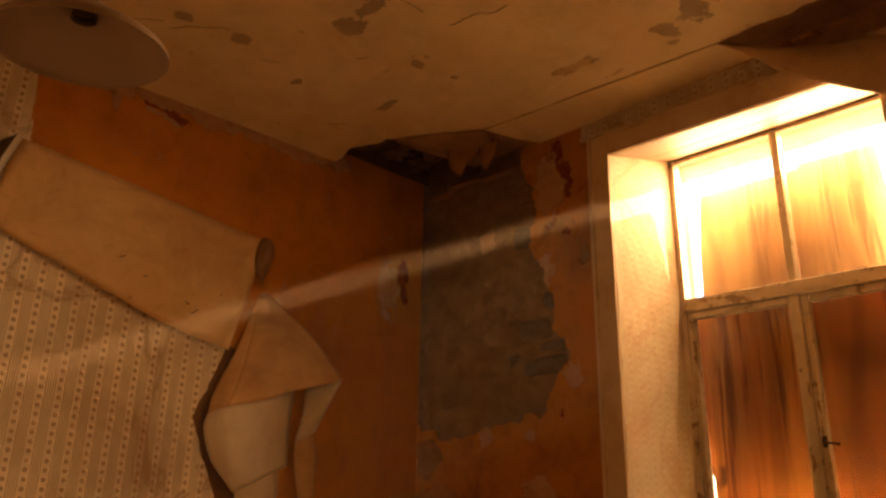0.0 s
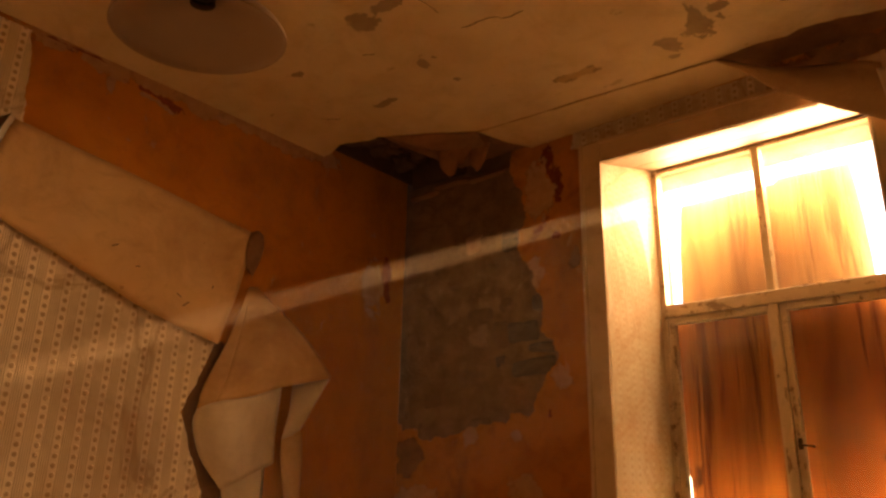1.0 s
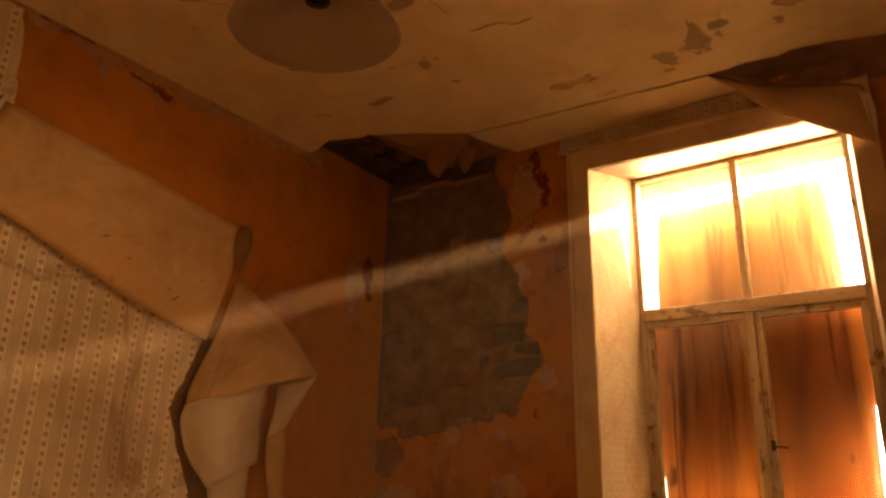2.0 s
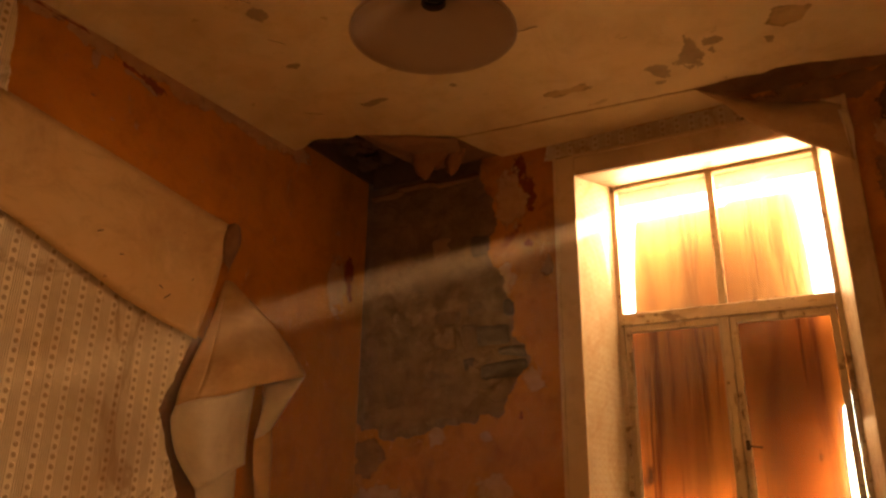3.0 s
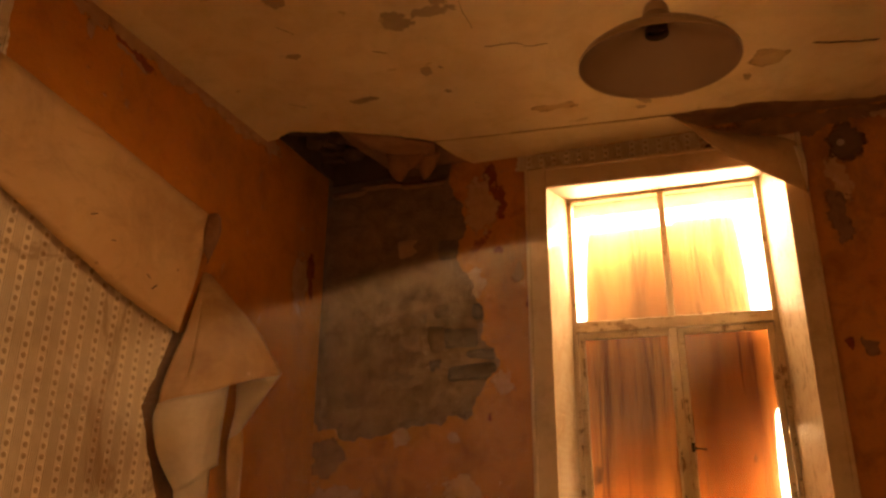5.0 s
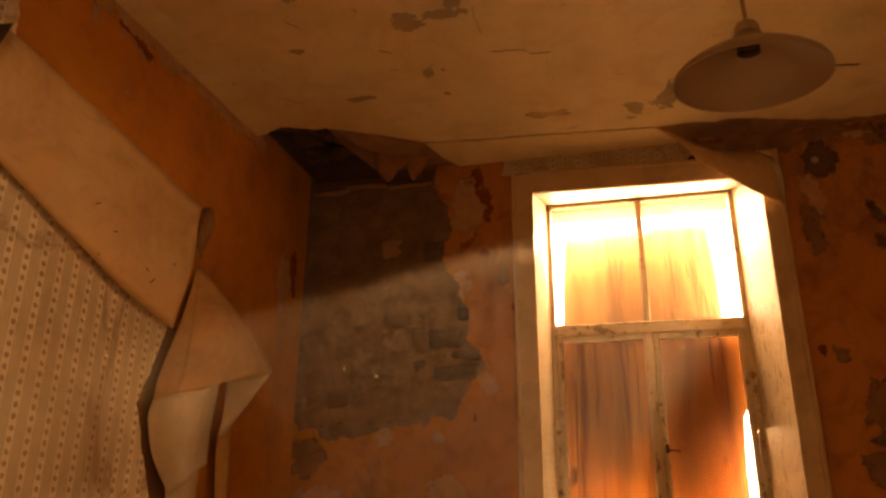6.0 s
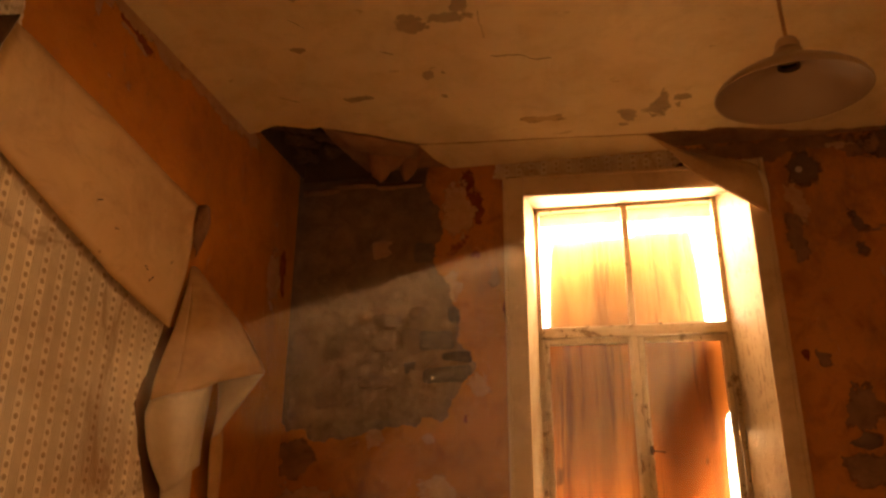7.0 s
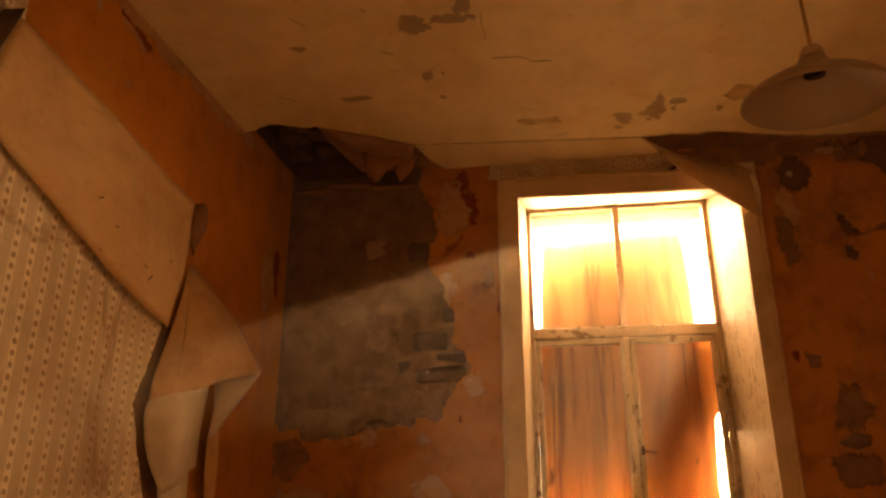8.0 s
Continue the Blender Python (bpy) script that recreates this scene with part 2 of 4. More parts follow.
CREAM_WOOD = painted_wood("cream_painted_casing", (0.52, 0.38, 0.22), (0.62, 0.47, 0.29), (0.26, 0.16, 0.08), 0.66)
FRAME_WOOD = painted_wood("flaking_white_window_paint", (0.46, 0.36, 0.225), (0.56, 0.45, 0.30), (0.23, 0.155, 0.085), 0.545)
FRAME_WOOD_X = painted_wood("flaking_white_rail_paint", (0.46, 0.36, 0.225), (0.56, 0.45, 0.30), (0.23, 0.155, 0.085), 0.545, 0)
# dirty lining whose base is also darkened to offset the window light
REVEAL_WOOD = painted_wood("dirty_darkened_lining", (0.29, 0.215, 0.125), (0.38, 0.285, 0.165), (0.19, 0.12, 0.058), 0.535)
# unseen sill, made pale to bounce light up to the ceiling
SILL_WOOD = painted_wood("pale_bounce_sill", (0.70, 0.58, 0.40), (0.78, 0.67, 0.49), (0.30, 0.20, 0.10), 0.62, 0)
# base darkened so that the gap light doesn't burn out the soffit
SOFFIT_WOOD = painted_wood("darkened_soffit_boards", (0.20, 0.138, 0.075), (0.26, 0.185, 0.105), (0.23, 0.15, 0.075), 0.62, 0)
# one plywood in two tones: lit with a pale bloom glow, and shaded
PLY_UP = plywood("plywood_lit_tone", (0.54, 0.33, 0.125), (0.45, 0.23, 0.07), (0.22, 0.09, 0.024), 0.050, 0.7, (1.0, 0.90, 0.72))
PLY_LOW = plywood("plywood_shaded_tone", (0.52, 0.225, 0.045), (0.36, 0.12, 0.021), (0.12, 0.028, 0.006), 0.045, 0.2)
# upper film is thicker to stand in for bloom round the gap
GLASS_UP, GLASS_LOW = dirty_glass(0.028), dirty_glass(0.010)
STONE, SLATE = stone_look(), slate_look()
MORTAR = plain("old_lime_mortar", (0.155, 0.098, 0.055), (0.27, 0.17, 0.092), 9, 0.95, 0.02)
FLAP = paper("drooping_ceiling_paper", (0.46, 0.31, 0.16), (0.55, 0.385, 0.21), (0.24, 0.135, 0.06), 0.05)
BROWN = plain("bare_brown_plaster", (0.20, 0.105, 0.05), (0.34, 0.19, 0.095), 6, 0.9, 0.012)
# dark colour for the shade inside and above the ceiling hole
DARK = plain("hole_shade", (0.08, 0.05, 0.032), (0.15, 0.09, 0.055), 5, 0.95, 0.02)
# unseen far walls and floor, lightened to bounce light into the room
BACK_WALL = plain("pale_bounce_wall", (0.74, 0.62, 0.46), (0.80, 0.70, 0.54), 3, 0.9)
FLOOR_WOOD = plywood("pale_bounce_floor", (0.52, 0.40, 0.27), (0.45, 0.33, 0.21), (0.28, 0.18, 0.10), 0.0)
METAL = plain("tarnished_iron", (0.05, 0.035, 0.025), (0.10, 0.07, 0.045), 40, 0.55, 0.001, 0.8)
DAMP = flaky("damp_brown_plaster", (0.18, 0.10, 0.047), (0.31, 0.16, 0.062), 11, 0.42, 0.22)
GREY = flaky("grey_bare_render", (0.18, 0.098, 0.047), (0.27, 0.15, 0.072), 14, 0.36, 0.18)
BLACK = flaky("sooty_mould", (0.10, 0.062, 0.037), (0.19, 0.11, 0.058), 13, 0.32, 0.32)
CLOD = plain("dark_debris_and_shade", (0.07, 0.045, 0.03), (0.15, 0.09, 0.052), 13, 0.92, 0.006)
CURL_SHADE_DIRT = plain("curl_shade_and_dirt", (0.11, 0.052, 0.022), (0.19, 0.085, 0.032), 7, 0.92, 0.006)
STAIN = flaky("grey_bare_patch", (0.28, 0.215, 0.13), (0.36, 0.28, 0.17), 12, 0.38, 0.03)
WASH = flaky("brown_damp_wash", (0.40, 0.275, 0.13), (0.50, 0.36, 0.18), 10, 0.34, 0.32)
CRACK = plain("crack_shadow_gap", (0.05, 0.03, 0.018), (0.08, 0.05, 0.03), 20, 0.95)
RED = flaky("old_red_paint", (0.15, 0.032, 0.015), (0.27, 0.075, 0.026), 16, 0.38, 0.05)
SHRED = plain("torn_brown_paper", (0.21, 0.098, 0.036), (0.30, 0.145, 0.055), 18, 0.85, 0.004)
CHIP = flaky("pale_plaster_chip", (0.36, 0.20, 0.085), (0.48, 0.30, 0.15), 16, 0.38, 0.06)
REDDISH = plain("pale_reddish_stone", (0.30, 0.18, 0.10), (0.40, 0.25, 0.14), 16, 0.9)
SHADE_MAT = plain("opal_shade", (0.27, 0.185, 0.115), (0.32, 0.225, 0.145), 3, 0.34, 0.0005, 0, 0.5)
HOLDER_MAT = plain("white_lampholder", (0.36, 0.26, 0.17), (0.42, 0.31, 0.20), 30, 0.4, 0.0005)
CORD_MAT = plain("brown_flex", (0.30, 0.17, 0.08), (0.36, 0.21, 0.10), 50, 0.7, 0.0005)


# ---- shapes ----
def mesh_object(name, bm, material, parent=None, smooth=False):
    bmesh.ops.recalc_face_normals(bm, faces=bm.faces)
    me = bpy.data.meshes.new(name)
    bm.to_mesh(me)
    bm.free()
    for m in (material if isinstance(material, (list, tuple)) else [material]):
        me.materials.append(m)
    if smooth:
        for p in me.polygons:
            p.use_smooth = True
    ob = new(name, me)
    ob.parent = parent
    return ob


def part(name, bm, material, parent, label="", smooth=False):
    return tagged(mesh_object(name, bm, material, parent, smooth), label)


def empty(name, at=(0, 0, 0)):
    ob = new(name)
    ob.location = at
    return ob


def box(bm, lo, hi, bevel=0.0):
    lo, hi = Vector(lo), Vector(hi)
    made = bmesh.ops.create_cube(bm, size=1.0)["verts"]
    for v in made:
        v.co = Vector((lo[i] + (v.co[i] + 0.5) * (hi[i] - lo[i]) for i in range(3)))
    if bevel:
        edges = list({e for v in made for e in v.link_edges})
        bmesh.ops.bevel(bm, geom=edges, offset=bevel, segments=2, affect="EDGES", profile=0.5)
    return bm


def boxes(*items):
    bm = bmesh.new()
    for it in items:
        box(bm, *it)
    return bm


def jag(points, amp, step, seed, closed=True):
    """Points of a line in the plane, broken up into a ragged one: slow bends with small nicks."""
    rng, out = random.Random(seed), []
    n = len(points)
    for i in range(n if closed else n - 1):
        a, b = Vector(points[i]), Vector(points[(i + 1) % n])
        k = max(1, int((b - a).length / (step * 0.6)))
        side = Vector((-(b - a).y, (b - a).x)).normalized()
        for j in range(k):
            p = a.lerp(b, j / k)
            w = amp * (1.5 * noise.noise((p.x * 14, p.y * 14, seed)) + 0.8 * noise.noise((p.x * 45, p.y * 45, seed)) + rng.uniform(-0.25, 0.25))
            out.append(p + side * (w if j else w * 0.5))
    if not closed:
        out.append(Vector(points[-1]))
    return out


def slab(outline, holes, place, thick):
    """A flat layer with holes. place: (u, v, depth) -> point of the world; thick: its depth."""
    bm = bmesh.new()
    for ring in [outline, *holes]:
        vs = [bm.verts.new((p[0], p[1], 0)) for p in ring]
        for a, b in zip(vs, vs[1:] + vs[:1]):
            bm.edges.new((a, b))
    bmesh.ops.triangle_fill(bm, use_beauty=True, use_dissolve=False, edges=bm.edges[:])
    up = bmesh.ops.extrude_face_region(bm, geom=bm.faces[:])["geom"]
    for v in up:
        if isinstance(v, bmesh.types.BMVert):
            v.co.z = 1.0
    for v in bm.verts:
        v.co = Vector(place(v.co.x, v.co.y, v.co.z * thick))
    return bm


def west(u, v, d):
    return (d, u, v)


def north(u, v, d):
    return (u, -d, v)


def up(u, v, d):
    return (u, v, CEILING(u, v) - d)


H = 2.7


def CEILING(x, y):
    """The height of the uneven ceiling: it comes down a little towards the walls."""
    return H - 0.04 * math.exp(-max(x, 0) / 0.10) 


def sheet(rows, thick, folds=0.0, seed=0, keep=lambda i, j: True):
    """A bent paper sheet through a grid of points, with some unevenness; smooth in between."""
    g = [[Vector(p) for p in r] for r in rows]
    bm = bmesh.new()
    vs = [[bm.verts.new(p + folds * noise.noise_vector(p * 6 + Vector((seed, 0, 0)))) for p in r] for r in g]
    for i in range(len(vs) - 1):
        for j in range(len(vs[0]) - 1):
            if keep(i, j):
                bm.faces.new((vs[i][j], vs[i + 1][j], vs[i + 1][j + 1], vs[i][j + 1]))
    return bm


def spline(points, n):
    """n + 1 points along a smooth line through the given ones."""
    p = [Vector(q) for q in points]
    p = [2 * p[0] - p[1], *p, 2 * p[-1] - p[-2]]
    out, m = [], len(p) - 3
    for k in range(n + 1):
        s = min(k / n * m, m - 1e-6)
        i, t = int(s), s - int(s)
        a, b, c, d = p[i:i + 4]
        out.append(0.5 * (2 * b + (c - a) * t + (2 * a - 5 * b + 4 * c - d) * t * t + (3 * b - a - 3 * c + d) * t ** 3))
    return out


def loft(lines, n, m):
    """A grid of points over several lines across the sheet: n steps along each, m steps from line to line."""
    along = [spline(l, n) for l in lines]
    return [spline([a[k] for a in along], m) for k in range(n + 1)]


def solid_sheet(name, grid, material, parent, thick=0.0015, folds=0.0, seed=0, label=""):
    ob = part(name, sheet(grid, thick, folds, seed), material, parent, label, True)
    mod = ob.modifiers.new("thickness", "SOLIDIFY")
    mod.thickness, mod.offset = thick, 0
    return ob


# ---- the room ----
E, S = 4.3, -5.0          # the far walls, behind the camera
OX0, OX1, OZ0, OZ1 = 1.243, 2.325, 0.75, 2.497     # the window opening in the wall's face
FX0, FX1, FZ1, FY = 1.262, 2.268, 2.635, 0.505     # the window frame at the back of the reveal

floor = tagged(mesh_object("floor", boxes(((-0.3, S - 0.3, -0.12), (E + 0.3, 0.6, -0.02))), FLOOR_WOOD), "unseen wooden floor of the derelict room, pale to bounce light", "floor", kind="structure")
wall_west = tagged(mesh_object("wall_west", slab([(S, 0), (0.0, 0), (0.0, 3.3), (S, 3.3)], [], lambda u, v, d: (-d, u, v), 0.3), ORANGE_W), "orange distempered plaster wall with torn wallpaper", "wall", kind="structure")
wall_east = tagged(mesh_object("wall_east", boxes(((E, S, 0), (E + 0.3, 0.0, 3.3))), BACK_WALL), "unseen plain wall behind the camera, pale to bounce light", "wall", kind="structure")
wall_south = tagged(mesh_object("wall_south", boxes(((0.0, S - 0.3, 0), (E, S, 3.3))), BACK_WALL), "unseen plain wall behind the camera, pale to bounce light", "wall", kind="structure")

wall_north = empty("wall_north")
tagged(wall_north, "thick rubble wall with flaking orange plaster round the window", "wall", kind="structure")
# the last box is an unseen lintel, added to narrow the sun's gap
bm = boxes(((-0.3, 0.046, 0), (OX0, 0.70, 3.3)), ((OX1, 0.028, 0), (E + 0.3, 0.70, 3.3)), ((OX0, 0.028, FZ1 + 0.02), (OX1, 0.70, 3.3)), ((OX0, 0.028, 0), (OX1, 0.70, OZ0)), ((OX0, 0.672, 2.585), (OX1, 0.70, FZ1 + 0.02)))
part("masonry", bm, MORTAR, wall_north, "rough mortared masonry behind the plaster")
PATCH = [(0.0, 2.66), (0.72, 2.66), (0.78, 2.50), (0.81, 2.36), (0.775, 2.22), (0.79, 2.11), (0.85, 2.03), (0.90, 1.89), (0.89, 1.76), (0.955, 1.70),
         (0.965, 1.60), (0.90, 1.50), (0.83, 1.39), (0.70, 1.36), (0.50, 1.33), (0.30, 1.29), (0.17, 1.28), (0.06, 1.34), (0.0, 1.37)]
VENT = [(2.545, 2.50), (2.60, 2.485), (2.635, 2.52), (2.63, 2.58), (2.575, 2.60), (2.54, 2.56)]
HOLE_R = [(2.572, 1.25), (2.66, 1.222), (2.72, 1.24), (2.73, 1.285), (2.66, 1.30), (2.63, 1.275)]
outline = [(0.0, 0), (OX0 - 0.01, 0), (OX0 - 0.01, OZ1 + 0.01), (OX1 + 0.01, OZ1 + 0.01), (OX1 + 0.01, 0), (E, 0), (E, 2.72), (0.74, 2.72)]
ragged = jag(PATCH[1:], 0.022, 0.022, 5, False)
coat = slab(outline + [(p.x, p.y) for p in ragged[:-1]] + [(0.0, 1.37)], [jag(VENT, 0.008, 0.02, 3), jag(HOLE_R, 0.006, 0.02, 4)], lambda u, v, d: (u, 0.028 - d, v), 0.028)
part("plaster", coat, ORANGE, wall_north, "flaking orange distemper on plaster")


bm = bmesh.new()
cols, rows_ = 70, 98
vs = [[bm.verts.new((-0.012 + 1.062 * i / cols, 0.019 + 0.010 * noise.fractal(Vector((1.05 * i / cols * 7, 0.3, 1.46 * j / rows_ * 9)), 0.8, 2.1, 5), 1.22 + 1.46 * j / rows_)) for j in range(rows_ + 1)] for i in range(cols + 1)]
for i in range(cols):
    for j in range(rows_):
        bm.faces.new((vs[i][j], vs[i + 1][j], vs[i + 1][j + 1], vs[i][j + 1]))
part("mortar_bed", bm, MORTAR, wall_north, "lumpy brown mortar between the stones", True)


def stone(lo, hi, seed, parent, material=None, label=""):
    bm = bmesh.new()
    box(bm, lo, hi, 0.022)
    bmesh.ops.subdivide_edges(bm, edges=[e for e in bm.edges if e.calc_length() > 0.04], cuts=2, use_grid_fill=True)
    for v in bm.verts:
        v.co += noise.noise_vector(v.co * 7 + Vector((seed, 0, 0))) * 0.017
        v.co += noise.noise_vector(v.co * 25) * 0.006
        v.co.y = max(v.co.y, -0.004)
    return part("stone", bm, material or STONE, parent, label, True)


rng, z, k = random.Random(11), 1.27, 0
while z < 2.62:
    hgt = rng.uniform(0.09, 0.17)
    x = rng.uniform(-0.1, 0.0)
    while x < 0.95:
        wid = rng.uniform(0.13, 0.34)
        lift = rng.uniform(-0.035, 0.035)
        lo, hi = (max(x, 0.003) + 0.008, rng.uniform(0.018, 0.034), z + 0.008 + lift), (x + wid - 0.008, 0.06, min(z + hgt - 0.008 + lift * rng.uniform(0, 1), 2.67))
        if hi[0] - lo[0] > 0.05:
            stone(lo, hi, k, wall_north)
        k, x = k + 1, x + wid
    z += hgt

for k, (lo, hi) in enumerate((((0.72, 0.003, 1.545), (0.955, 0.05, 1.635)), ((0.80, 0.004, 1.652), (0.962, 0.05, 1.705)), ((0.69, 0.006, 1.715), (0.875, 0.05, 1.825)), ((0.845, 0.006, 1.86), (0.905, 0.05, 1.945)), ((0.60, 0.012, 1.60), (0.69, 0.05, 1.68)), ((0.66, 0.008, 2.17), (0.80, 0.05, 2.29)))):
    stone(lo, hi, 200 + k, wall_north, SLATE, "dark grey slate block")
stone((0.43, 0.008, 2.215), (0.59, 0.05, 2.315), 220, wall_north, REDDISH, "pale reddish stone")
# the broken plaster lip under the ceiling hole
for k, (x0, x1, z0) in enumerate(((0.01, 0.24, 2.600), (0.20, 0.46, 2.622), (0.44, 0.70, 2.606))):
    stone((x0, -0.010, z0), (x1, 0.05, z0 + 0.034), 230 + k, wall_north, BROWN, "crumbling brown plaster lip")


# ---- ceiling ----
ceiling = slab([(0, S), (E, S), (E, 0), (0.40, 0), (0.375, -0.12), (0.33, -0.36), (0.325, -0.50), (0.31, -0.56), (0.24, -0.585), (0.14, -0.635), (0.05, -0.62), (0, -0.63)], [],
               lambda u, v, d: (u, v, H + 0.012 + d), 0.03)
tagged(mesh_object("ceiling", ceiling, BROWN), "old ceiling with stained paper and a broken hole", "ceiling", kind="structure")
tagged(mesh_object("loft_void", boxes(((-0.3, S - 0.3, 3.3), (E + 0.3, 0.7, 3.4))), DARK), "unseen dark boards closing the space above the ceiling", "ceiling", kind="structure")


def ceiling_sheet(name, outline, holes, depth, material, label):
    bm = slab(outline, holes, lambda u, v, d: (u, v, d), 1.0)
    # finer faces, so that the sheet can follow the uneven ceiling
    bmesh.ops.subdivide_edges(bm, edges=[e for e in bm.edges if e.calc_length() > 0.3 and abs(e.verts[0].co.z - e.verts[1].co.z) < 0.5], cuts=4, use_grid_fill=True)
    bmesh.ops.triangulate(bm, faces=bm.faces[:])
    for v in bm.verts:
        v.co.z = CEILING(v.co.x, v.co.y) - depth + 0.004 * v.co.z
    return tagged(mesh_object(name, bm, material), label, "ceiling paper", kind="structure")


SEAM = jag([(0.325, -0.56), (0.46, -0.482), (0.60, -0.40), (0.745, -0.30), (1.0, -0.272), (1.31, -0.248), (1.6, -0.222), (1.868, -0.195)], 0.004, 0.05, 21, False)
EDGE = jag([(1.868, -0.195), (2.05, -0.19), (2.24, -0.19), (2.45, -0.13), (2.7, -0.07), (E, -0.05)], 0.010, 0.04, 22, False)
HOLE = jag([(0.30, -0.55), (0.24, -0.575), (0.14, -0.628), (0.05, -0.612), (0.0, -0.625)], 0.008, 0.02, 23, False)
ceiling_sheet("ceiling_paper", [(0, S), (E, S)] + [(p.x, p.y) for p in reversed(EDGE)] + [(p.x, p.y) for p in reversed(SEAM[:-1])] + [(p.x, p.y) for p in HOLE], [], 0.0, CEIL,
              "cream ceiling paper with brown damp stains and cracks")
strip = jag([(1.862, -0.191), (1.6, -0.217), (1.31, -0.243), (1.0, -0.267), (0.752, -0.295)], 0.003, 0.05, 24, False)
ceiling_sheet("ceiling_strip", [(p.x, p.y) for p in strip] + [(0.80, -0.12), (0.86, -0.004), (1.98, -0.004), (1.93, -0.10)], [], 0.006, CEIL, "loose strip of pale ceiling paper along the window wall")


def patch(name, outline, place, depth, material, label, category, seed, amp=0.006, step=0.02, thick=0.002):
    mid = sum((Vector(p) for p in outline), Vector((0, 0))) / len(outline)
    wide = [mid + (Vector(p) - mid) * (1.0 if material in (CURL_SHADE_DIRT, CRACK) else 1.3) for p in outline]
    bm = slab(jag(wide, amp, step, seed), [], lambda u, v, d: place(u, v, depth + d), thick)
    if material not in (CURL_SHADE_DIRT, CRACK):
        # a frayed stain is the outer face of the layer alone
        bm.normal_update()
        face = (Vector(place(0, 0, 1)) - Vector(place(0, 0, 0))).normalized()
        top = max(v.co.dot(face) for v in bm.verts) - 0.5 * thick
        bmesh.ops.delete(bm, geom=[f for f in bm.faces if abs(f.normal.dot(face)) < 0.7 or sum(v.co.dot(face) for v in f.verts) / len(f.verts) < top], context="FACES")
    return tagged(mesh_object(name, bm, material), label, category)


# ---- window ----
SAG = 0.022            # the head of the opening comes down a little towards the east


def beam(lo, hi, bevel=0.004):
    return boxes((lo, hi, bevel))


window = tagged(empty("window_1"), "flaking white wooden window with two top lights, boarded outside", "window", kind="structure")
Y0, Y1 = FY, FY + 0.06
TZ = 1.918
part("window_frame", beam((FX0 - 0.02, Y0, OZ0), (FX0 + 0.020, Y1, FZ1)), FRAME_WOOD, window)
part("window_frame", beam((FX1 - 0.020, Y0, OZ0), (FX1 + 0.03, Y1, FZ1)), FRAME_WOOD, window)
part("window_frame", beam((FX0 + 0.020, Y0 + 0.02, FZ1 - 0.014), (FX1 - 0.020, Y1, FZ1), 0.003), FRAME_WOOD_X, window)
part("transom", beam((FX0 + 0.020, Y0 - 0.012, TZ - 0.062), (FX1 - 0.020, Y1, TZ), 0.006), FRAME_WOOD_X, window, "flaking transom rail")
part("mullion", beam((1.752, Y0 + 0.002, TZ), (1.787, Y1, FZ1 - 0.014), 0.005), FRAME_WOOD, window)
part("mullion", beam((1.750, Y0 - 0.006, OZ0), (1.789, Y1, TZ - 0.062), 0.006), FRAME_WOOD, window)
for x0, x1 in ((FX0 + 0.020, 1.752), (1.787, FX1 - 0.020)):
    pane = part("pane", boxes(((x0, Y0 + 0.030, TZ), (x1, Y0 + 0.033, FZ1 - 0.014))), GLASS_UP, window, "dusty glass pane, film thickened for bloom")
    pane.visible_shadow = False
    bm = bmesh.new()
    r = random.Random(int(x0 * 100))
    x = x0
    while x < x1:
        w = r.uniform(0.012, 0.06)
        if r.random() < 0.75:
            box(bm, (x, Y0 + 0.016, TZ - 0.001), (min(x + w * 0.9, x1), Y0 + 0.029, TZ + r.uniform(0.003, 0.010)), 0.001)
        x += w
    part("putty", bm, METAL, window, "crumbling dark putty")
for x0, x1, meet in ((FX0 + 0.022, 1.749, 0.010), (1.791, FX1 - 0.022, 0.030)):
    casement = part("casement", boxes(((x0, Y0 + 0.006, OZ0), (x0 + 0.030, Y1 - 0.01, TZ - 0.064), 0.005), ((x1 - meet, Y0 + 0.006, OZ0), (x1, Y1 - 0.01, TZ - 0.064), 0.004),
                                      ((x0 + 0.03, Y0 + 0.006, TZ - 0.094), (x1 - meet, Y1 - 0.01, TZ - 0.064), 0.004), ((x0 + 0.03, Y0 + 0.006, OZ0), (x1 - meet, Y1 - 0.01, OZ0 + 0.05), 0.004)), FRAME_WOOD, window, "worn casement sash")
    pane = part("pane", boxes(((x0 + 0.03, Y0 + 0.028, OZ0 + 0.05), (x1 - meet, Y0 + 0.031, TZ - 0.094))), GLASS_LOW, casement)
    pane.visible_shadow = False
# the latch on the meeting stile
latch = part("latch", boxes(((1.803, Y0 - 0.008, 1.238), (1.820, Y0 + 0.004, 1.282), 0.003), ((1.808, Y0 - 0.030, 1.250), (1.822, Y0 - 0.008, 1.266), 0.003)), METAL, window, "rusty iron window latch")
bm = bmesh.new()
bmesh.ops.create_cone(bm, cap_ends=True, segments=10, radius1=0.005, radius2=0.0035, depth=0.055, matrix=pose(1.842, Y0 - 0.032, 1.252, 0, 96, 0))
bmesh.ops.create_uvsphere(bm, u_segments=10, v_segments=6, radius=0.007, matrix=pose(1.869, Y0 - 0.032, 1.248))
part("latch_handle", bm, METAL, latch)

# splinters standing off the worn stile
for k in range(9):
    r = random.Random(300 + k)
    z, run = r.uniform(1.15, 1.80), r.uniform(0.03, 0.11)
    bm = boxes(((0, 0, 0), (r.uniform(0.003, 0.007), 0.003, run), 0.001))
    bm.transform(pose(FX0 + r.uniform(0.024, 0.048), Y0 - 0.001, z, r.uniform(0, 5), r.uniform(-4, 5), 0))
    part("splinter", bm, FRAME_WOOD, window)

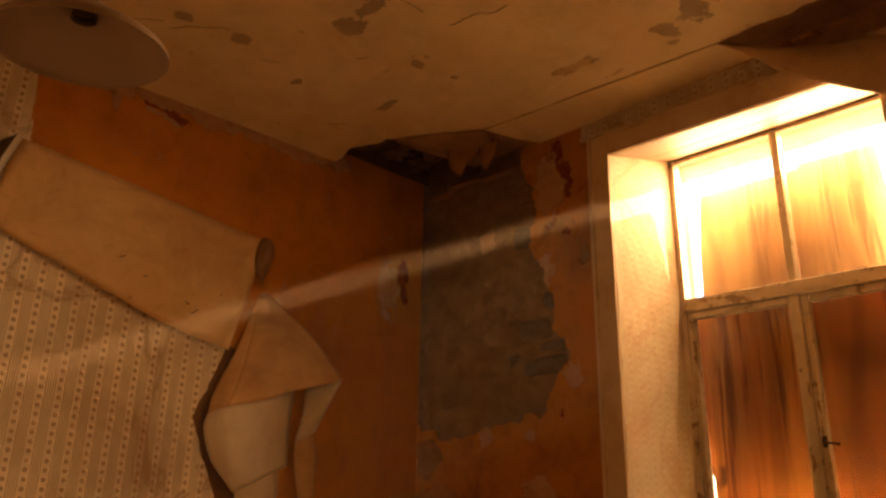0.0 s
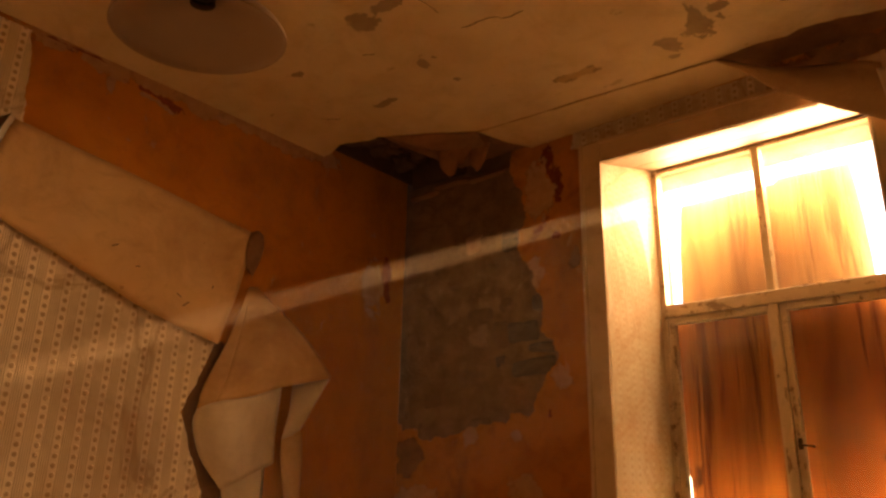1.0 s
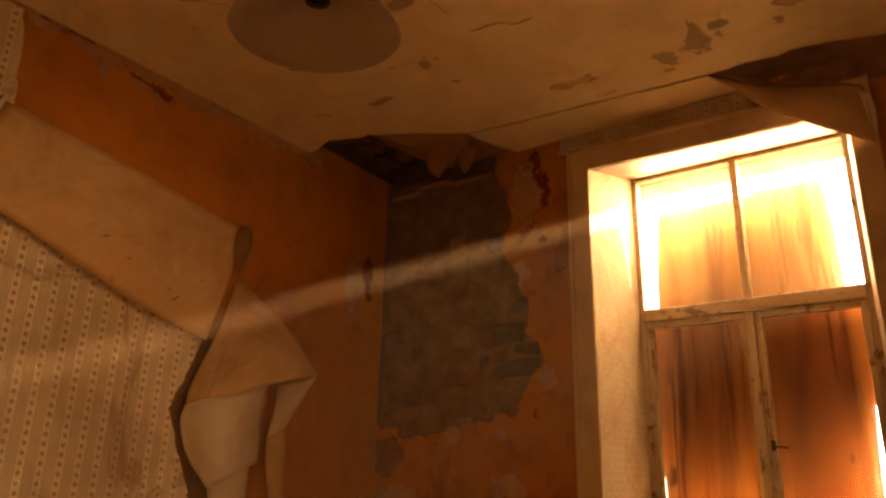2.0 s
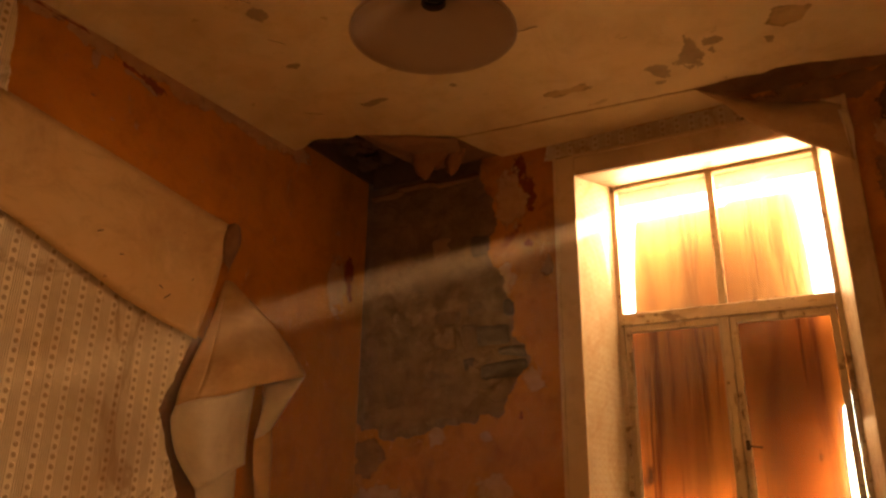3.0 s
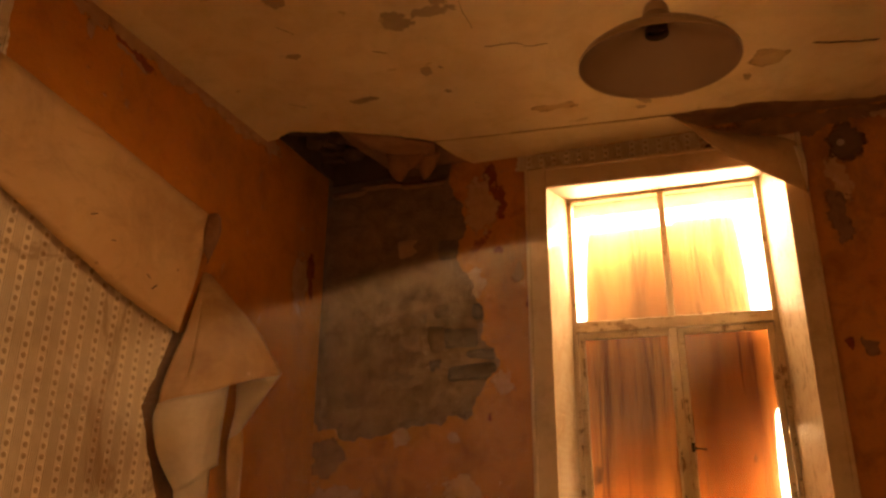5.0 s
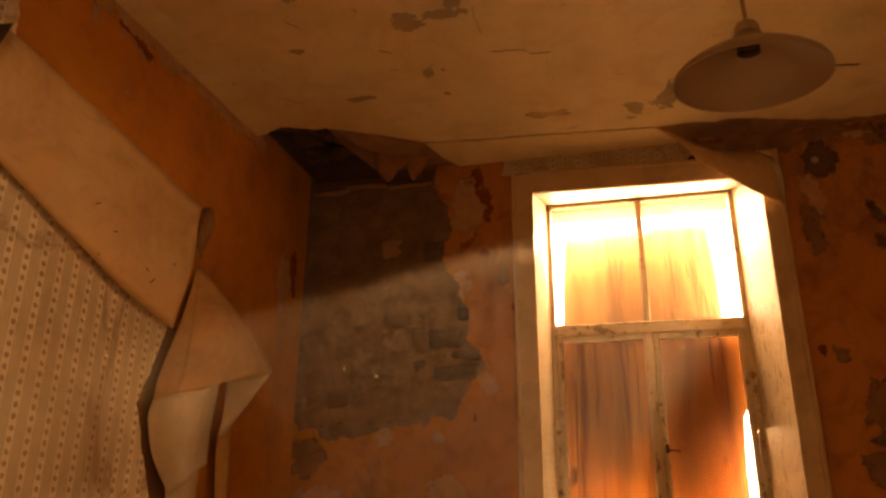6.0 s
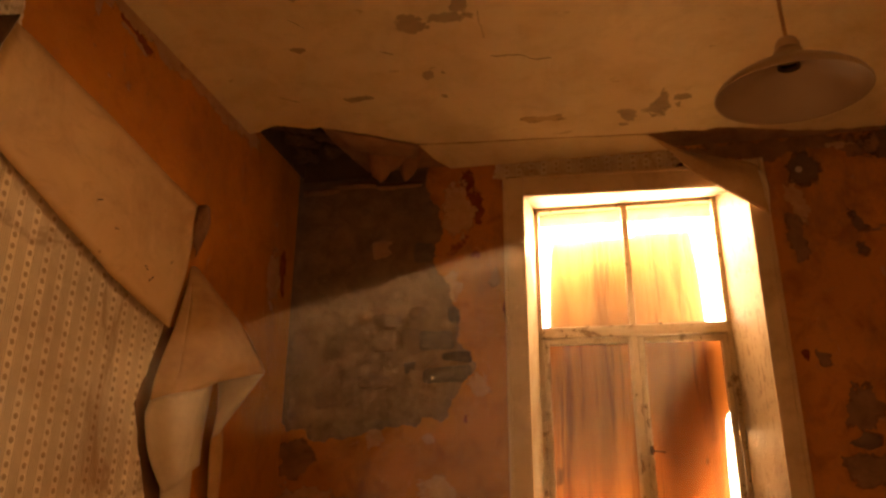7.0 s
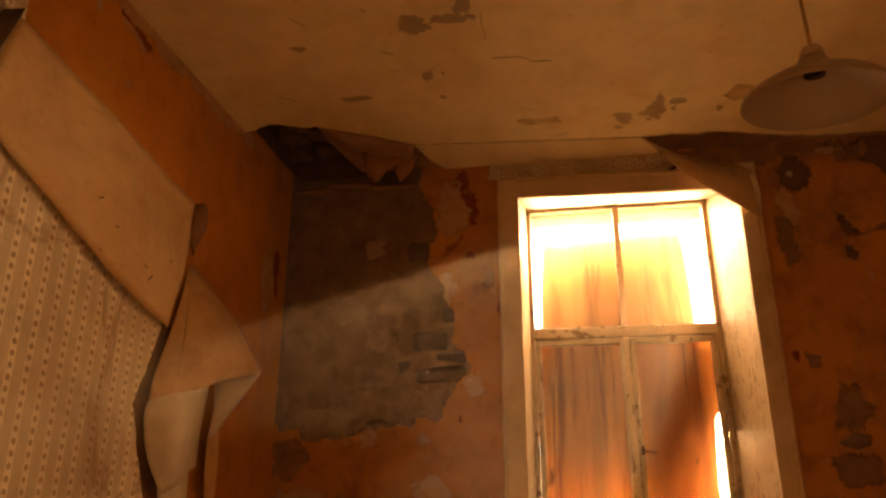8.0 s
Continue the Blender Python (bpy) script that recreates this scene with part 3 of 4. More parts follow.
# the linings of the reveal
bm = bmesh.new()
vs = [bm.verts.new(p) for p in ((OX0, -0.004, OZ0), (OX0, -0.004, OZ1), (FX0 - 0.004, FY + 0.002, FZ1), (FX0 - 0.004, FY + 0.002, OZ0))]
vs += [bm.verts.new(v.co + Vector((-0.02, 0, 0))) for v in vs]
bm.faces.new(vs[:4])
for i in range(4):
    bm.faces.new((vs[i], vs[(i + 1) % 4], vs[4 + (i + 1) % 4], vs[4 + i]))
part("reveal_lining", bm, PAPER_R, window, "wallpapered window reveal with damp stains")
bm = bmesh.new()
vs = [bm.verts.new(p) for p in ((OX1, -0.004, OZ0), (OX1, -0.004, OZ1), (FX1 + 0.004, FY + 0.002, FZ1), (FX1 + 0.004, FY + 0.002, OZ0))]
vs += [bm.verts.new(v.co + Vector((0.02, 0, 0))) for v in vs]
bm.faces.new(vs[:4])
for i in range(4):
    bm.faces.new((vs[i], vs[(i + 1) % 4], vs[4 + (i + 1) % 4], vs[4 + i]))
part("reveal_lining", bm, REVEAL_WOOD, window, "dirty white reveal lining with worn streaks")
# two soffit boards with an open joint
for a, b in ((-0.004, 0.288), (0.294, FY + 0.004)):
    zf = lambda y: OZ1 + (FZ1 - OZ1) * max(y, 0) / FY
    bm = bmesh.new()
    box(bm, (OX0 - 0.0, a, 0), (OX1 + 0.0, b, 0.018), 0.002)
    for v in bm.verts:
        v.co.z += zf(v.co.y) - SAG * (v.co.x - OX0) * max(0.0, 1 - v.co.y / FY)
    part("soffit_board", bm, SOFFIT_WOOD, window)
part("window_sill", boxes(((OX0 - 0.06, -0.05, OZ0 - 0.035), (OX1 + 0.06, FY, OZ0), 0.006)), SILL_WOOD, window)


# the casing: boards with a raised outer bead
def casing_board(lo, hi, side, material):
    """side: the edge that carries the bead, as (axis, sign)."""
    ax, sg = side
    bm = boxes((lo, hi, 0.004))
    blo, bhi = list(lo), list(hi)
    blo[1] = lo[1] - 0.010
    if sg < 0:
        bhi[ax] = lo[ax] + 0.016
        blo[ax] = lo[ax] - 0.003
    else:
        blo[ax] = hi[ax] - 0.016
        bhi[ax] = hi[ax] + 0.003
    box(bm, blo, bhi, 0.004)
    ilo, ihi = list(lo), list(hi)
    ilo[1] = lo[1] - 0.004
    if sg < 0:
        ilo[ax] = hi[ax] - 0.012
    else:
        ihi[ax] = lo[ax] + 0.012
    box(bm, ilo, ihi, 0.002)
    return bm


casing = tagged(empty("window_casing"), "cream painted wooden casing round the window opening", "casing", kind="structure")
CREAM_X = painted_wood("cream_painted_head", (0.52, 0.38, 0.22), (0.62, 0.47, 0.29), (0.26, 0.16, 0.08), 0.66, 0)
part("jamb_board", casing_board((1.140, -0.018, 0.70), (OX0 + 0.002, -0.001, 2.606), (0, -1), CREAM_WOOD), CREAM_WOOD, casing)
part("jamb_board", casing_board((OX1 - 0.002, -0.018, 0.70), (2.412, -0.001, 2.606), (0, 1), CREAM_WOOD), CREAM_WOOD, casing)
bm = casing_board((OX0 + 0.0025, -0.020, OZ1 - 0.002), (OX1 - 0.0025, -0.001, 2.603), (2, 1), CREAM_X)
for v in bm.verts:
    v.co.z -= SAG * (v.co.x - OX0)
part("head_board", bm, CREAM_X, casing)

# a dark strip that paints the shadow gap above the head board
bm = boxes(((1.140, -0.0075, 2.6055), (2.10, -0.001, 2.6125), 0.001))
for v in bm.verts:
    v.co.z += 0.0025 * noise.noise((v.co.x * 9, 0, 0)) - SAG * (v.co.x - OX0)
part("shadow_strip", bm, CRACK, casing, "dark strip painted for the shadow gap above the head board")
# ---- boards nailed over the outside ----
def board(name, outline, y, thick, material, label):
    bm = slab(outline, [], lambda u, v, d: (u, y + d, v), thick)
    return tagged(mesh_object(name, bm, material), label, "board", "boards over the window")


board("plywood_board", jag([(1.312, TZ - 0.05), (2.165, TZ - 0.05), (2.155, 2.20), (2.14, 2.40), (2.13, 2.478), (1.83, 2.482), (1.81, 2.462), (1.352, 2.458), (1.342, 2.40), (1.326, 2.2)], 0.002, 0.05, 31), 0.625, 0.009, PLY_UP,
      "orange plywood board over the top lights, sunlit tone in its colour")
# stops short at the bottom to leave an unseen gap for the fill
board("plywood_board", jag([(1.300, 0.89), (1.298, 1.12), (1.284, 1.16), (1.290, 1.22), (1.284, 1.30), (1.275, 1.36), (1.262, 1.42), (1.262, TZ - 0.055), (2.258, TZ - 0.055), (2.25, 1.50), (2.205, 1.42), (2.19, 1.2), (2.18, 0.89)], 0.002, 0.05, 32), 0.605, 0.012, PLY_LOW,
      "plywood board over the lower casements, shade in its dark tone")

# ---- wallpaper on the walls ----
WP = jag([(-2.04, 2.64), (-2.02, 2.45), (-2.005, 2.26), (-1.95, 2.05), (-1.60, 1.80), (-1.14, 1.70), (-1.125, 1.60), (-1.17, 1.47), (-1.235, 1.32), (-1.20, 1.24), (-1.15, 1.12), (-1.10, 1.02), (-1.06, 0.7), (-1.08, 0.0)], 0.006, 0.025, 41, False)
papered = tagged(empty("wallpaper"), "damp-stained cream wallpaper with dotted stripes, torn edge", "wallpaper")
seam = -1.02
while seam > S:
    bm = slab([(p.x, p.y) for p in WP] + [(S, 0), (S, 2.64)], [], lambda u, v, d: west(u, v, 0.002 + d), 0.0025)
    for y, side in ((seam, 1), (max(seam - 0.53, S), -1)):
        bmesh.ops.bisect_plane(bm, geom=bm.verts[:] + bm.edges[:] + bm.faces[:], plane_co=(0, y, 0), plane_no=(0, side, 0), clear_outer=True)
    part("paper_drop", bm, PAPER_W, papered)
    seam -= 0.53
bm = slab([(p.x, p.y) for p in jag([(1.085, 2.612), (1.6, 2.60), (2.06, 2.592), (2.04, 2.66), (2.02, 2.692), (1.10, 2.692)], 0.004, 0.03, 42)], [], lambda u, v, d: north(u, v, 0.002 + d), 0.0025)
tagged(mesh_object("wallpaper_frieze", bm, PAPER_N), "narrow remnant of dotted wallpaper above the window", "wallpaper")

# ---- the torn-off length of paper that leans across the west wall ----
torn = tagged(empty("torn_wallpaper_strip"), "wide torn wallpaper strip folded back, tan reverse showing", "wallpaper")
lines = [[(0.012, -2.10, 1.935), (0.020, -1.84, 1.828), (0.026, -1.43, 1.677), (0.026, -1.120, 1.602)],
         [(0.014, -2.085, 2.03), (0.030, -1.80, 1.97), (0.040, -1.40, 1.84), (0.026, -1.075, 1.77)],
         [(0.016, -2.072, 2.12), (0.026, -1.75, 2.10), (0.030, -1.36, 2.02), (0.020, -1.03, 1.93)],
         [(0.012, -2.034, 2.272), (0.010, -1.68, 2.228), (0.010, -1.32, 2.176), (0.014, -1.010, 2.128)]]
solid_sheet("paper_back", loft(lines, 30, 14), TAN, torn, 0.002, 0.005, 3, "tan paper reverse with brown stains")
lines = [[(0.016, -1.015, 2.128), (0.020, -1.035, 2.05), (0.022, -1.025, 1.96)], [(0.050, -1.00, 2.135), (0.050, -0.995, 2.06), (0.026, -1.003, 1.94)],
         [(0.045, -0.965, 2.118), (0.045, -0.958, 2.05), (0.020, -0.985, 1.93)], [(0.012, -0.968, 2.12), (0.012, -0.965, 2.06), (0.012, -0.985, 1.92)]]
# brown for the paper's own back and the shade inside the roll
solid_sheet("rolled_corner", loft(lines, 8, 10), BROWN, torn, 0.0015, 0.002, 5, "dark rolled paper corner")
lines = [[(0.012, -2.034, 2.275), (0.010, -2.055, 2.2), (0.012, -2.09, 2.08)], [(0.05, -2.06, 2.27), (0.055, -2.085, 2.19), (0.045, -2.12, 2.06)], [(0.02, -2.10, 2.24), (0.02, -2.13, 2.15), (0.02, -2.15, 2.03)]]
solid_sheet("rolled_edge", loft(lines[:2], 8, 4), PALE, torn, 0.0015, 0.002, 6)
# the shade inside the rolled end is put into this dark sheet
solid_sheet("rolled_inside", loft(lines[1:], 8, 4), CLOD, torn, 0.0015, 0.002, 6, "inside of the rolled end, shade painted in dark")

for k, (y, z, run, turn) in enumerate(((-1.30, 1.735, 0.035, 40), (-1.335, 1.765, 0.022, -30), (-1.52, 1.84, 0.018, 10), (-1.19, 1.83, 0.012, 70), (-1.62, 1.90, 0.026, 25))):
    bm = boxes(((0, -run / 2, -0.0022), (0.0012, run / 2, 0.0022), 0.0004))
    bm.transform(pose(0.047, y, z, turn, 0, 0))
    part("scuff", bm, CLOD, torn, "small dark scuff in the paper")

# ---- the hanging curl of paper beside it ----
curl = tagged(empty("hanging_paper_curl"), "torn wallpaper curl hanging folded, pale face turned out", "wallpaper")
lines = [[(0.004, -0.985, 1.885), (0.020, -1.06, 1.66), (0.022, -1.155, 1.43), (0.026, -1.176, 1.335)],
         [(0.005, -0.975, 1.888), (0.045, -1.03, 1.66), (0.066, -1.085, 1.46), (0.074, -1.125, 1.362)],
         [(0.005, -0.965, 1.890), (0.095, -0.955, 1.68), (0.118, -0.965, 1.52), (0.102, -0.985, 1.398)],
         [(0.005, -0.955, 1.890), (0.112, -0.865, 1.69), (0.140, -0.83, 1.56), (0.120, -0.835, 1.452)],
         [(0.004, -0.940, 1.890), (0.118, -0.760, 1.70), (0.162, -0.675, 1.59), (0.187, -0.632, 1.516)]]
solid_sheet("folded_side", loft(lines[:2], 18, 6), TAN, curl, 0.0018, 0.003, 8, "tan paper reverse folded over")
solid_sheet("folded_back", loft(lines[1:], 18, 20), TAN, curl, 0.0018, 0.003, 8, "tan paper reverse folded over")
lines = [[(0.026, -1.178, 1.332), (0.022, -1.186, 1.27), (0.026, -1.14, 1.15), (0.030, -1.035, 1.030)],
         [(0.074, -1.125, 1.362), (0.090, -1.10, 1.27), (0.080, -1.06, 1.16), (0.045, -0.960, 1.064)],
         [(0.092, -0.965, 1.402), (0.080, -0.96, 1.30), (0.058, -0.93, 1.20), (0.026, -0.870, 1.102)],
         [(0.040, -0.785, 1.470), (0.028, -0.782, 1.36), (0.018, -0.780, 1.25), (0.012, -0.772, 1.139)]]
solid_sheet("pale_face", loft(lines, 16, 16), PALE, curl, 0.0018, 0.002, 9, "pale paper face")
lines = [[(0.185, -0.634, 1.512), (0.110, -0.645, 1.40), (0.033, -0.652, 1.292)],
         [(0.100, -0.678, 1.496), (0.085, -0.690, 1.38), (0.050, -0.710, 1.262)],
         [(0.022, -0.714, 1.484), (0.045, -0.738, 1.36), (0.050, -0.768, 1.240)]]
solid_sheet("turned_edge", loft(lines, 12, 8), PALE, curl, 0.0018, 0.002, 10)
lines = [[(0.047, -0.766, 1.246), (0.044, -0.762, 1.17), (0.038, -0.742, 1.08), (0.030, -0.715, 1.0), (0.028, -0.70, 0.93)], [(0.048, -0.70, 1.275), (0.056, -0.69, 1.18), (0.052, -0.68, 1.08), (0.045, -0.67, 1.0), (0.040, -0.665, 0.93)],
         [(0.033, -0.652, 1.294), (0.030, -0.637, 1.22), (0.030, -0.631, 1.10), (0.028, -0.628, 1.0), (0.026, -0.63, 0.93)]]
solid_sheet("hanging_shred", loft(lines, 12, 6), TAN, curl, 0.0018, 0.002, 11)
lines = [[(0.008, -1.03, 1.10), (0.010, -1.00, 0.95), (0.012, -0.98, 0.80)], [(0.024, -0.92, 1.12), (0.030, -0.89, 0.95), (0.022, -0.87, 0.80)], [(0.006, -0.815, 1.16), (0.008, -0.81, 0.95), (0.010, -0.80, 0.80)]]
solid_sheet("lower_face", loft(lines, 8, 8), PALE, curl, 0.0018, 0.002, 12)

# ---- paper hanging from the ceiling at the window ----
flap = tagged(empty("hanging_ceiling_paper"), "loose ceiling paper flap drooping over the window head", "ceiling paper")
lines = [[(1.866, -0.196, 2.694), (1.95, -0.12, 2.682), (2.05, -0.055, 2.662), (2.21, -0.030, 2.622), (2.33, -0.026, 2.592), (2.395, -0.026, 2.560)],
         [(1.867, -0.200, 2.692), (1.96, -0.165, 2.652), (2.06, -0.135, 2.598), (2.21, -0.105, 2.515), (2.33, -0.080, 2.462), (2.400, -0.050, 2.425)],
         [(1.868, -0.203, 2.690), (1.97, -0.165, 2.615), (2.06, -0.130, 2.515), (2.20, -0.100, 2.418), (2.31, -0.070, 2.357), (2.405, -0.030, 2.306)]]
solid_sheet("drooping_sheet", loft(lines, 28, 10), FLAP, flap, 0.002, 0.006, 13)
lines = [[(2.380, -0.052, 2.525), (2.392, -0.055, 2.42), (2.404, -0.034, 2.312)], [(2.400, -0.034, 2.53), (2.412, -0.034, 2.43), (2.408, -0.030, 2.315)], [(2.414, -0.030, 2.52), (2.420, -0.030, 2.43), (2.410, -0.029, 2.32)]]
solid_sheet("curled_end", loft(lines, 10, 4), PALE, flap, 0.002, 0.003, 14, "pale peeling inner face")

tatter = tagged(empty("torn_ceiling_shred"), "torn orange-brown shred hanging from the ceiling edge", "ceiling paper")
lines = [[(0.36, -0.53, 2.698), (0.40, -0.45, 2.688), (0.42, -0.36, 2.684)], [(0.46, -0.475, 2.697), (0.47, -0.40, 2.682), (0.48, -0.32, 2.672)], [(0.60, -0.395, 2.696), (0.60, -0.33, 2.665), (0.60, -0.27, 2.655)], [(0.745, -0.298, 2.696), (0.73, -0.24, 2.675), (0.71, -0.18, 2.665)]]
solid_sheet("sagging_piece", loft(lines, 10, 12), BROWN, tatter, 0.002, 0.008, 15)
for k, (a, b, tip, y, low) in enumerate(((0.485, 0.630, 0.556, -0.262, 2.522), (0.560, 0.690, 0.612, -0.240, 2.585), (0.620, 0.745, 0.664, -0.185, 2.552))):
    mid = 0.30 * 2.684 + 0.70 * low
    lines = [[(a, y - 0.03, 2.684), (a + 0.018, y - 0.022, mid), (tip - 0.008, y, low)], [(tip, y - 0.035, 2.686), (tip, y - 0.03, mid), (tip, y - 0.006, low + 0.002)],
             [(b, y - 0.01, 2.688), (b - 0.026, y - 0.008, mid + 0.02), (tip + 0.010, y + 0.004, low + 0.012)]]
    solid_sheet("shred", loft(lines, 8, 6), SHRED, tatter, 0.002, 0.006, 16 + k)

# ---- pendant lamp ----
pendant = tagged(empty("pendant_lamp", (1.8725, -2.3456, 1.634)), "unlit pendant lamp with shallow opal shade, no bulb", "lamp")


def turned(profile, segments=48):
    bm = bmesh.new()
    rings = [[bm.verts.new((r * math.cos(2 * math.pi * i / segments), r * math.sin(2 * math.pi * i / segments), z)) for i in range(segments)] for r, z in profile]
    for a, b in zip(rings, rings[1:]):
        for i in range(segments):
            j = (i + 1) % segments
            bm.faces.new((a[i], a[j], b[j], b[i]))
    return bm


tilt = pose(0, 0, 0, 4.8, 2.3, 0)
outer = [(0.1177, 0.0), (0.1172, 0.005), (0.112, 0.013), (0.097, 0.025), (0.076, 0.038), (0.054, 0.050), (0.036, 0.060), (0.025, 0.070), (0.0205, 0.080)]
inner = [(0.0185, 0.077), (0.023, 0.067), (0.034, 0.057), (0.052, 0.047), (0.074, 0.035), (0.095, 0.022), (0.110, 0.010), (0.1155, 0.003), (0.1165, -0.001), (0.1177, 0.0)]
shade = part("shade", turned(outer + inner), SHADE_MAT, pendant, "pale opal cone shade", True)
holder = part("lampholder", turned([(0.0, 0.104), (0.007, 0.103), (0.014, 0.099), (0.0185, 0.091), (0.0200, 0.080), (0.0185, 0.070), (0.0165, 0.062), (0.016, 0.060)], 24), HOLDER_MAT, pendant, "", True)
socket = part("socket", turned([(0.0160, 0.0605), (0.0176, 0.048), (0.0168, 0.047), (0.0162, 0.084), (0.0, 0.084)], 24), METAL, pendant, "dark empty bulb socket", True)
for o in (shade, holder, socket):
    o.matrix_local = tilt
bm = bmesh.new()
pts = spline([(0.004, -0.006, 0.100), (0.0, -0.004, 0.45), (-0.004, 0.0, 0.8), (-0.006, 0.0, H - 1.634 - 0.02)], 24)
rings = [[bm.verts.new(p + Vector((0.0032 * math.cos(a * math.pi / 4), 0.0032 * math.sin(a * math.pi / 4), 0))) for a in range(8)] for p in pts]
for a, b in zip(rings, rings[1:]):
    for i in range(8):
        bm.faces.new((a[i], a[(i + 1) % 8], b[(i + 1) % 8], b[i]))
part("cord", bm, CORD_MAT, pendant, "thin brown flex", True)
part("ceiling_rose", turned([(0.0, H - 1.674), (0.012, H - 1.674), (0.034, H - 1.659), (0.040, H - 1.634)], 24), HOLDER_MAT, pendant, "", True)

# ---- stains, chips and cracks with a shape of their own ----
bare = [(STAIN, [(1.72, -0.44), (1.76, -0.445), (1.80, -0.42), (1.815, -0.36), (1.77, -0.345), (1.75, -0.38)]), (STAIN, [(1.833, -0.436), (1.87, -0.45), (1.892, -0.52), (1.903, -0.585), (1.922, -0.56), (1.93, -0.50), (1.95, -0.44), (1.944, -0.39), (1.90, -0.385)]),
        (STAIN, [(1.965, -0.52), (1.985, -0.55), (2.03, -0.525), (2.04, -0.49), (2.0, -0.495)]), (STAIN, [(1.975, -0.46), (1.99, -0.475), (2.0, -0.44), (1.985, -0.43)]), (STAIN, [(2.175, -0.45), (2.20, -0.455), (2.205, -0.40), (2.185, -0.395)]),
        (WASH, [(2.20, -0.53), (2.24, -0.60), (2.33, -0.56), (2.30, -0.50), (2.25, -0.49)]), (STAIN, [(1.72, -0.325), (1.75, -0.33), (1.775, -0.315), (1.74, -0.305)]),
        (WASH, [(0.17, -0.80), (0.30, -0.83), (0.48, -0.82), (0.62, -0.79), (0.68, -0.75), (0.55, -0.72), (0.48, -0.69), (0.36, -0.66), (0.24, -0.70)]), (STAIN, [(0.52, -0.79), (0.62, -0.79), (0.65, -0.765), (0.56, -0.75)]),
        (STAIN, [(0.88, -1.24), (0.92, -1.30), (1.0, -1.27), (1.0, -1.22), (0.96, -1.19), (0.90, -1.19)]), (STAIN, [(0.98, -1.24), (1.16, -1.235), (1.165, -1.285), (0.98, -1.28)]), (STAIN, [(1.115, -1.27), (1.165, -1.27), (1.175, -1.42), (1.12, -1.42)]), (STAIN, [(0.22, -1.0), (0.27, -1.02), (0.30, -0.985), (0.31, -0.95), (0.26, -0.955)]),
        (STAIN, [(0.91, -0.92), (0.945, -0.925), (0.95, -0.87), (0.92, -0.865)]), (STAIN, [(0.985, -0.92), (1.01, -0.92), (1.015, -0.895), (0.99, -0.89)]), (STAIN, [(0.955, -0.735), (0.985, -0.735), (0.985, -0.71), (0.96, -0.71)]),
        (STAIN, [(0.44, -1.18), (0.52, -1.185), (0.54, -1.15), (0.47, -1.14)]), (STAIN, [(0.53, -1.52), (0.59, -1.53), (0.61, -1.48), (0.56, -1.46)]), (STAIN, [(0.52, -1.75), (0.57, -1.74), (0.58, -1.68), (0.54, -1.67)]), (WASH, [(1.30, -0.45), (1.44, -0.46), (1.46, -0.42), (1.33, -0.41)])]
for i, (m, pts) in enumerate(bare):
    patch("bare_patch", pts, up, 0.0003 * (i % 4), m, "grey-brown bare patch where ceiling paint has flaked" if m is STAIN else "faint brown damp wash on the ceiling paper", "stain", 60 + i, 0.012, 0.010, 0.0006)
cracks = [[(1.21, -0.99), (1.30, -0.975), (1.345, -0.962), (1.36, -0.94), (1.45, -0.925)], [(2.42, -0.60), (2.52, -0.575), (2.66, -0.545)], [(0.9, -1.9), (1.1, -1.8), (1.15, -1.7)], [(1.20, -1.28), (1.195, -1.20), (1.20, -1.11)],
          [(0.78, -1.10), (0.83, -1.07)], [(0.44, -1.72), (0.47, -1.70), (0.52, -1.66), (0.60, -1.555)], [(0.36, -1.90), (0.44, -1.80), (0.47, -1.76)], [(0.50, -1.36), (0.54, -1.30)], [(0.25, -0.86), (0.32, -0.80)]]
for i, line in enumerate(cracks):
    ragged = jag(line, 0.006, 0.02, 70 + i, False)
    wide = 0.012 if i == 1 else 0.0035
    side = [p + Vector((0.0015, wide if 0 < k < len(ragged) - 1 else 0.0005)) for k, p in enumerate(ragged)]
    bm = slab([(p.x, p.y) for p in ragged + side[::-1]], [], lambda u, v, d: up(u, v, -0.0015 + d), 0.0035)
    tagged(mesh_object("crack", bm, CRACK), "thin dark crack in the ceiling", "crack")
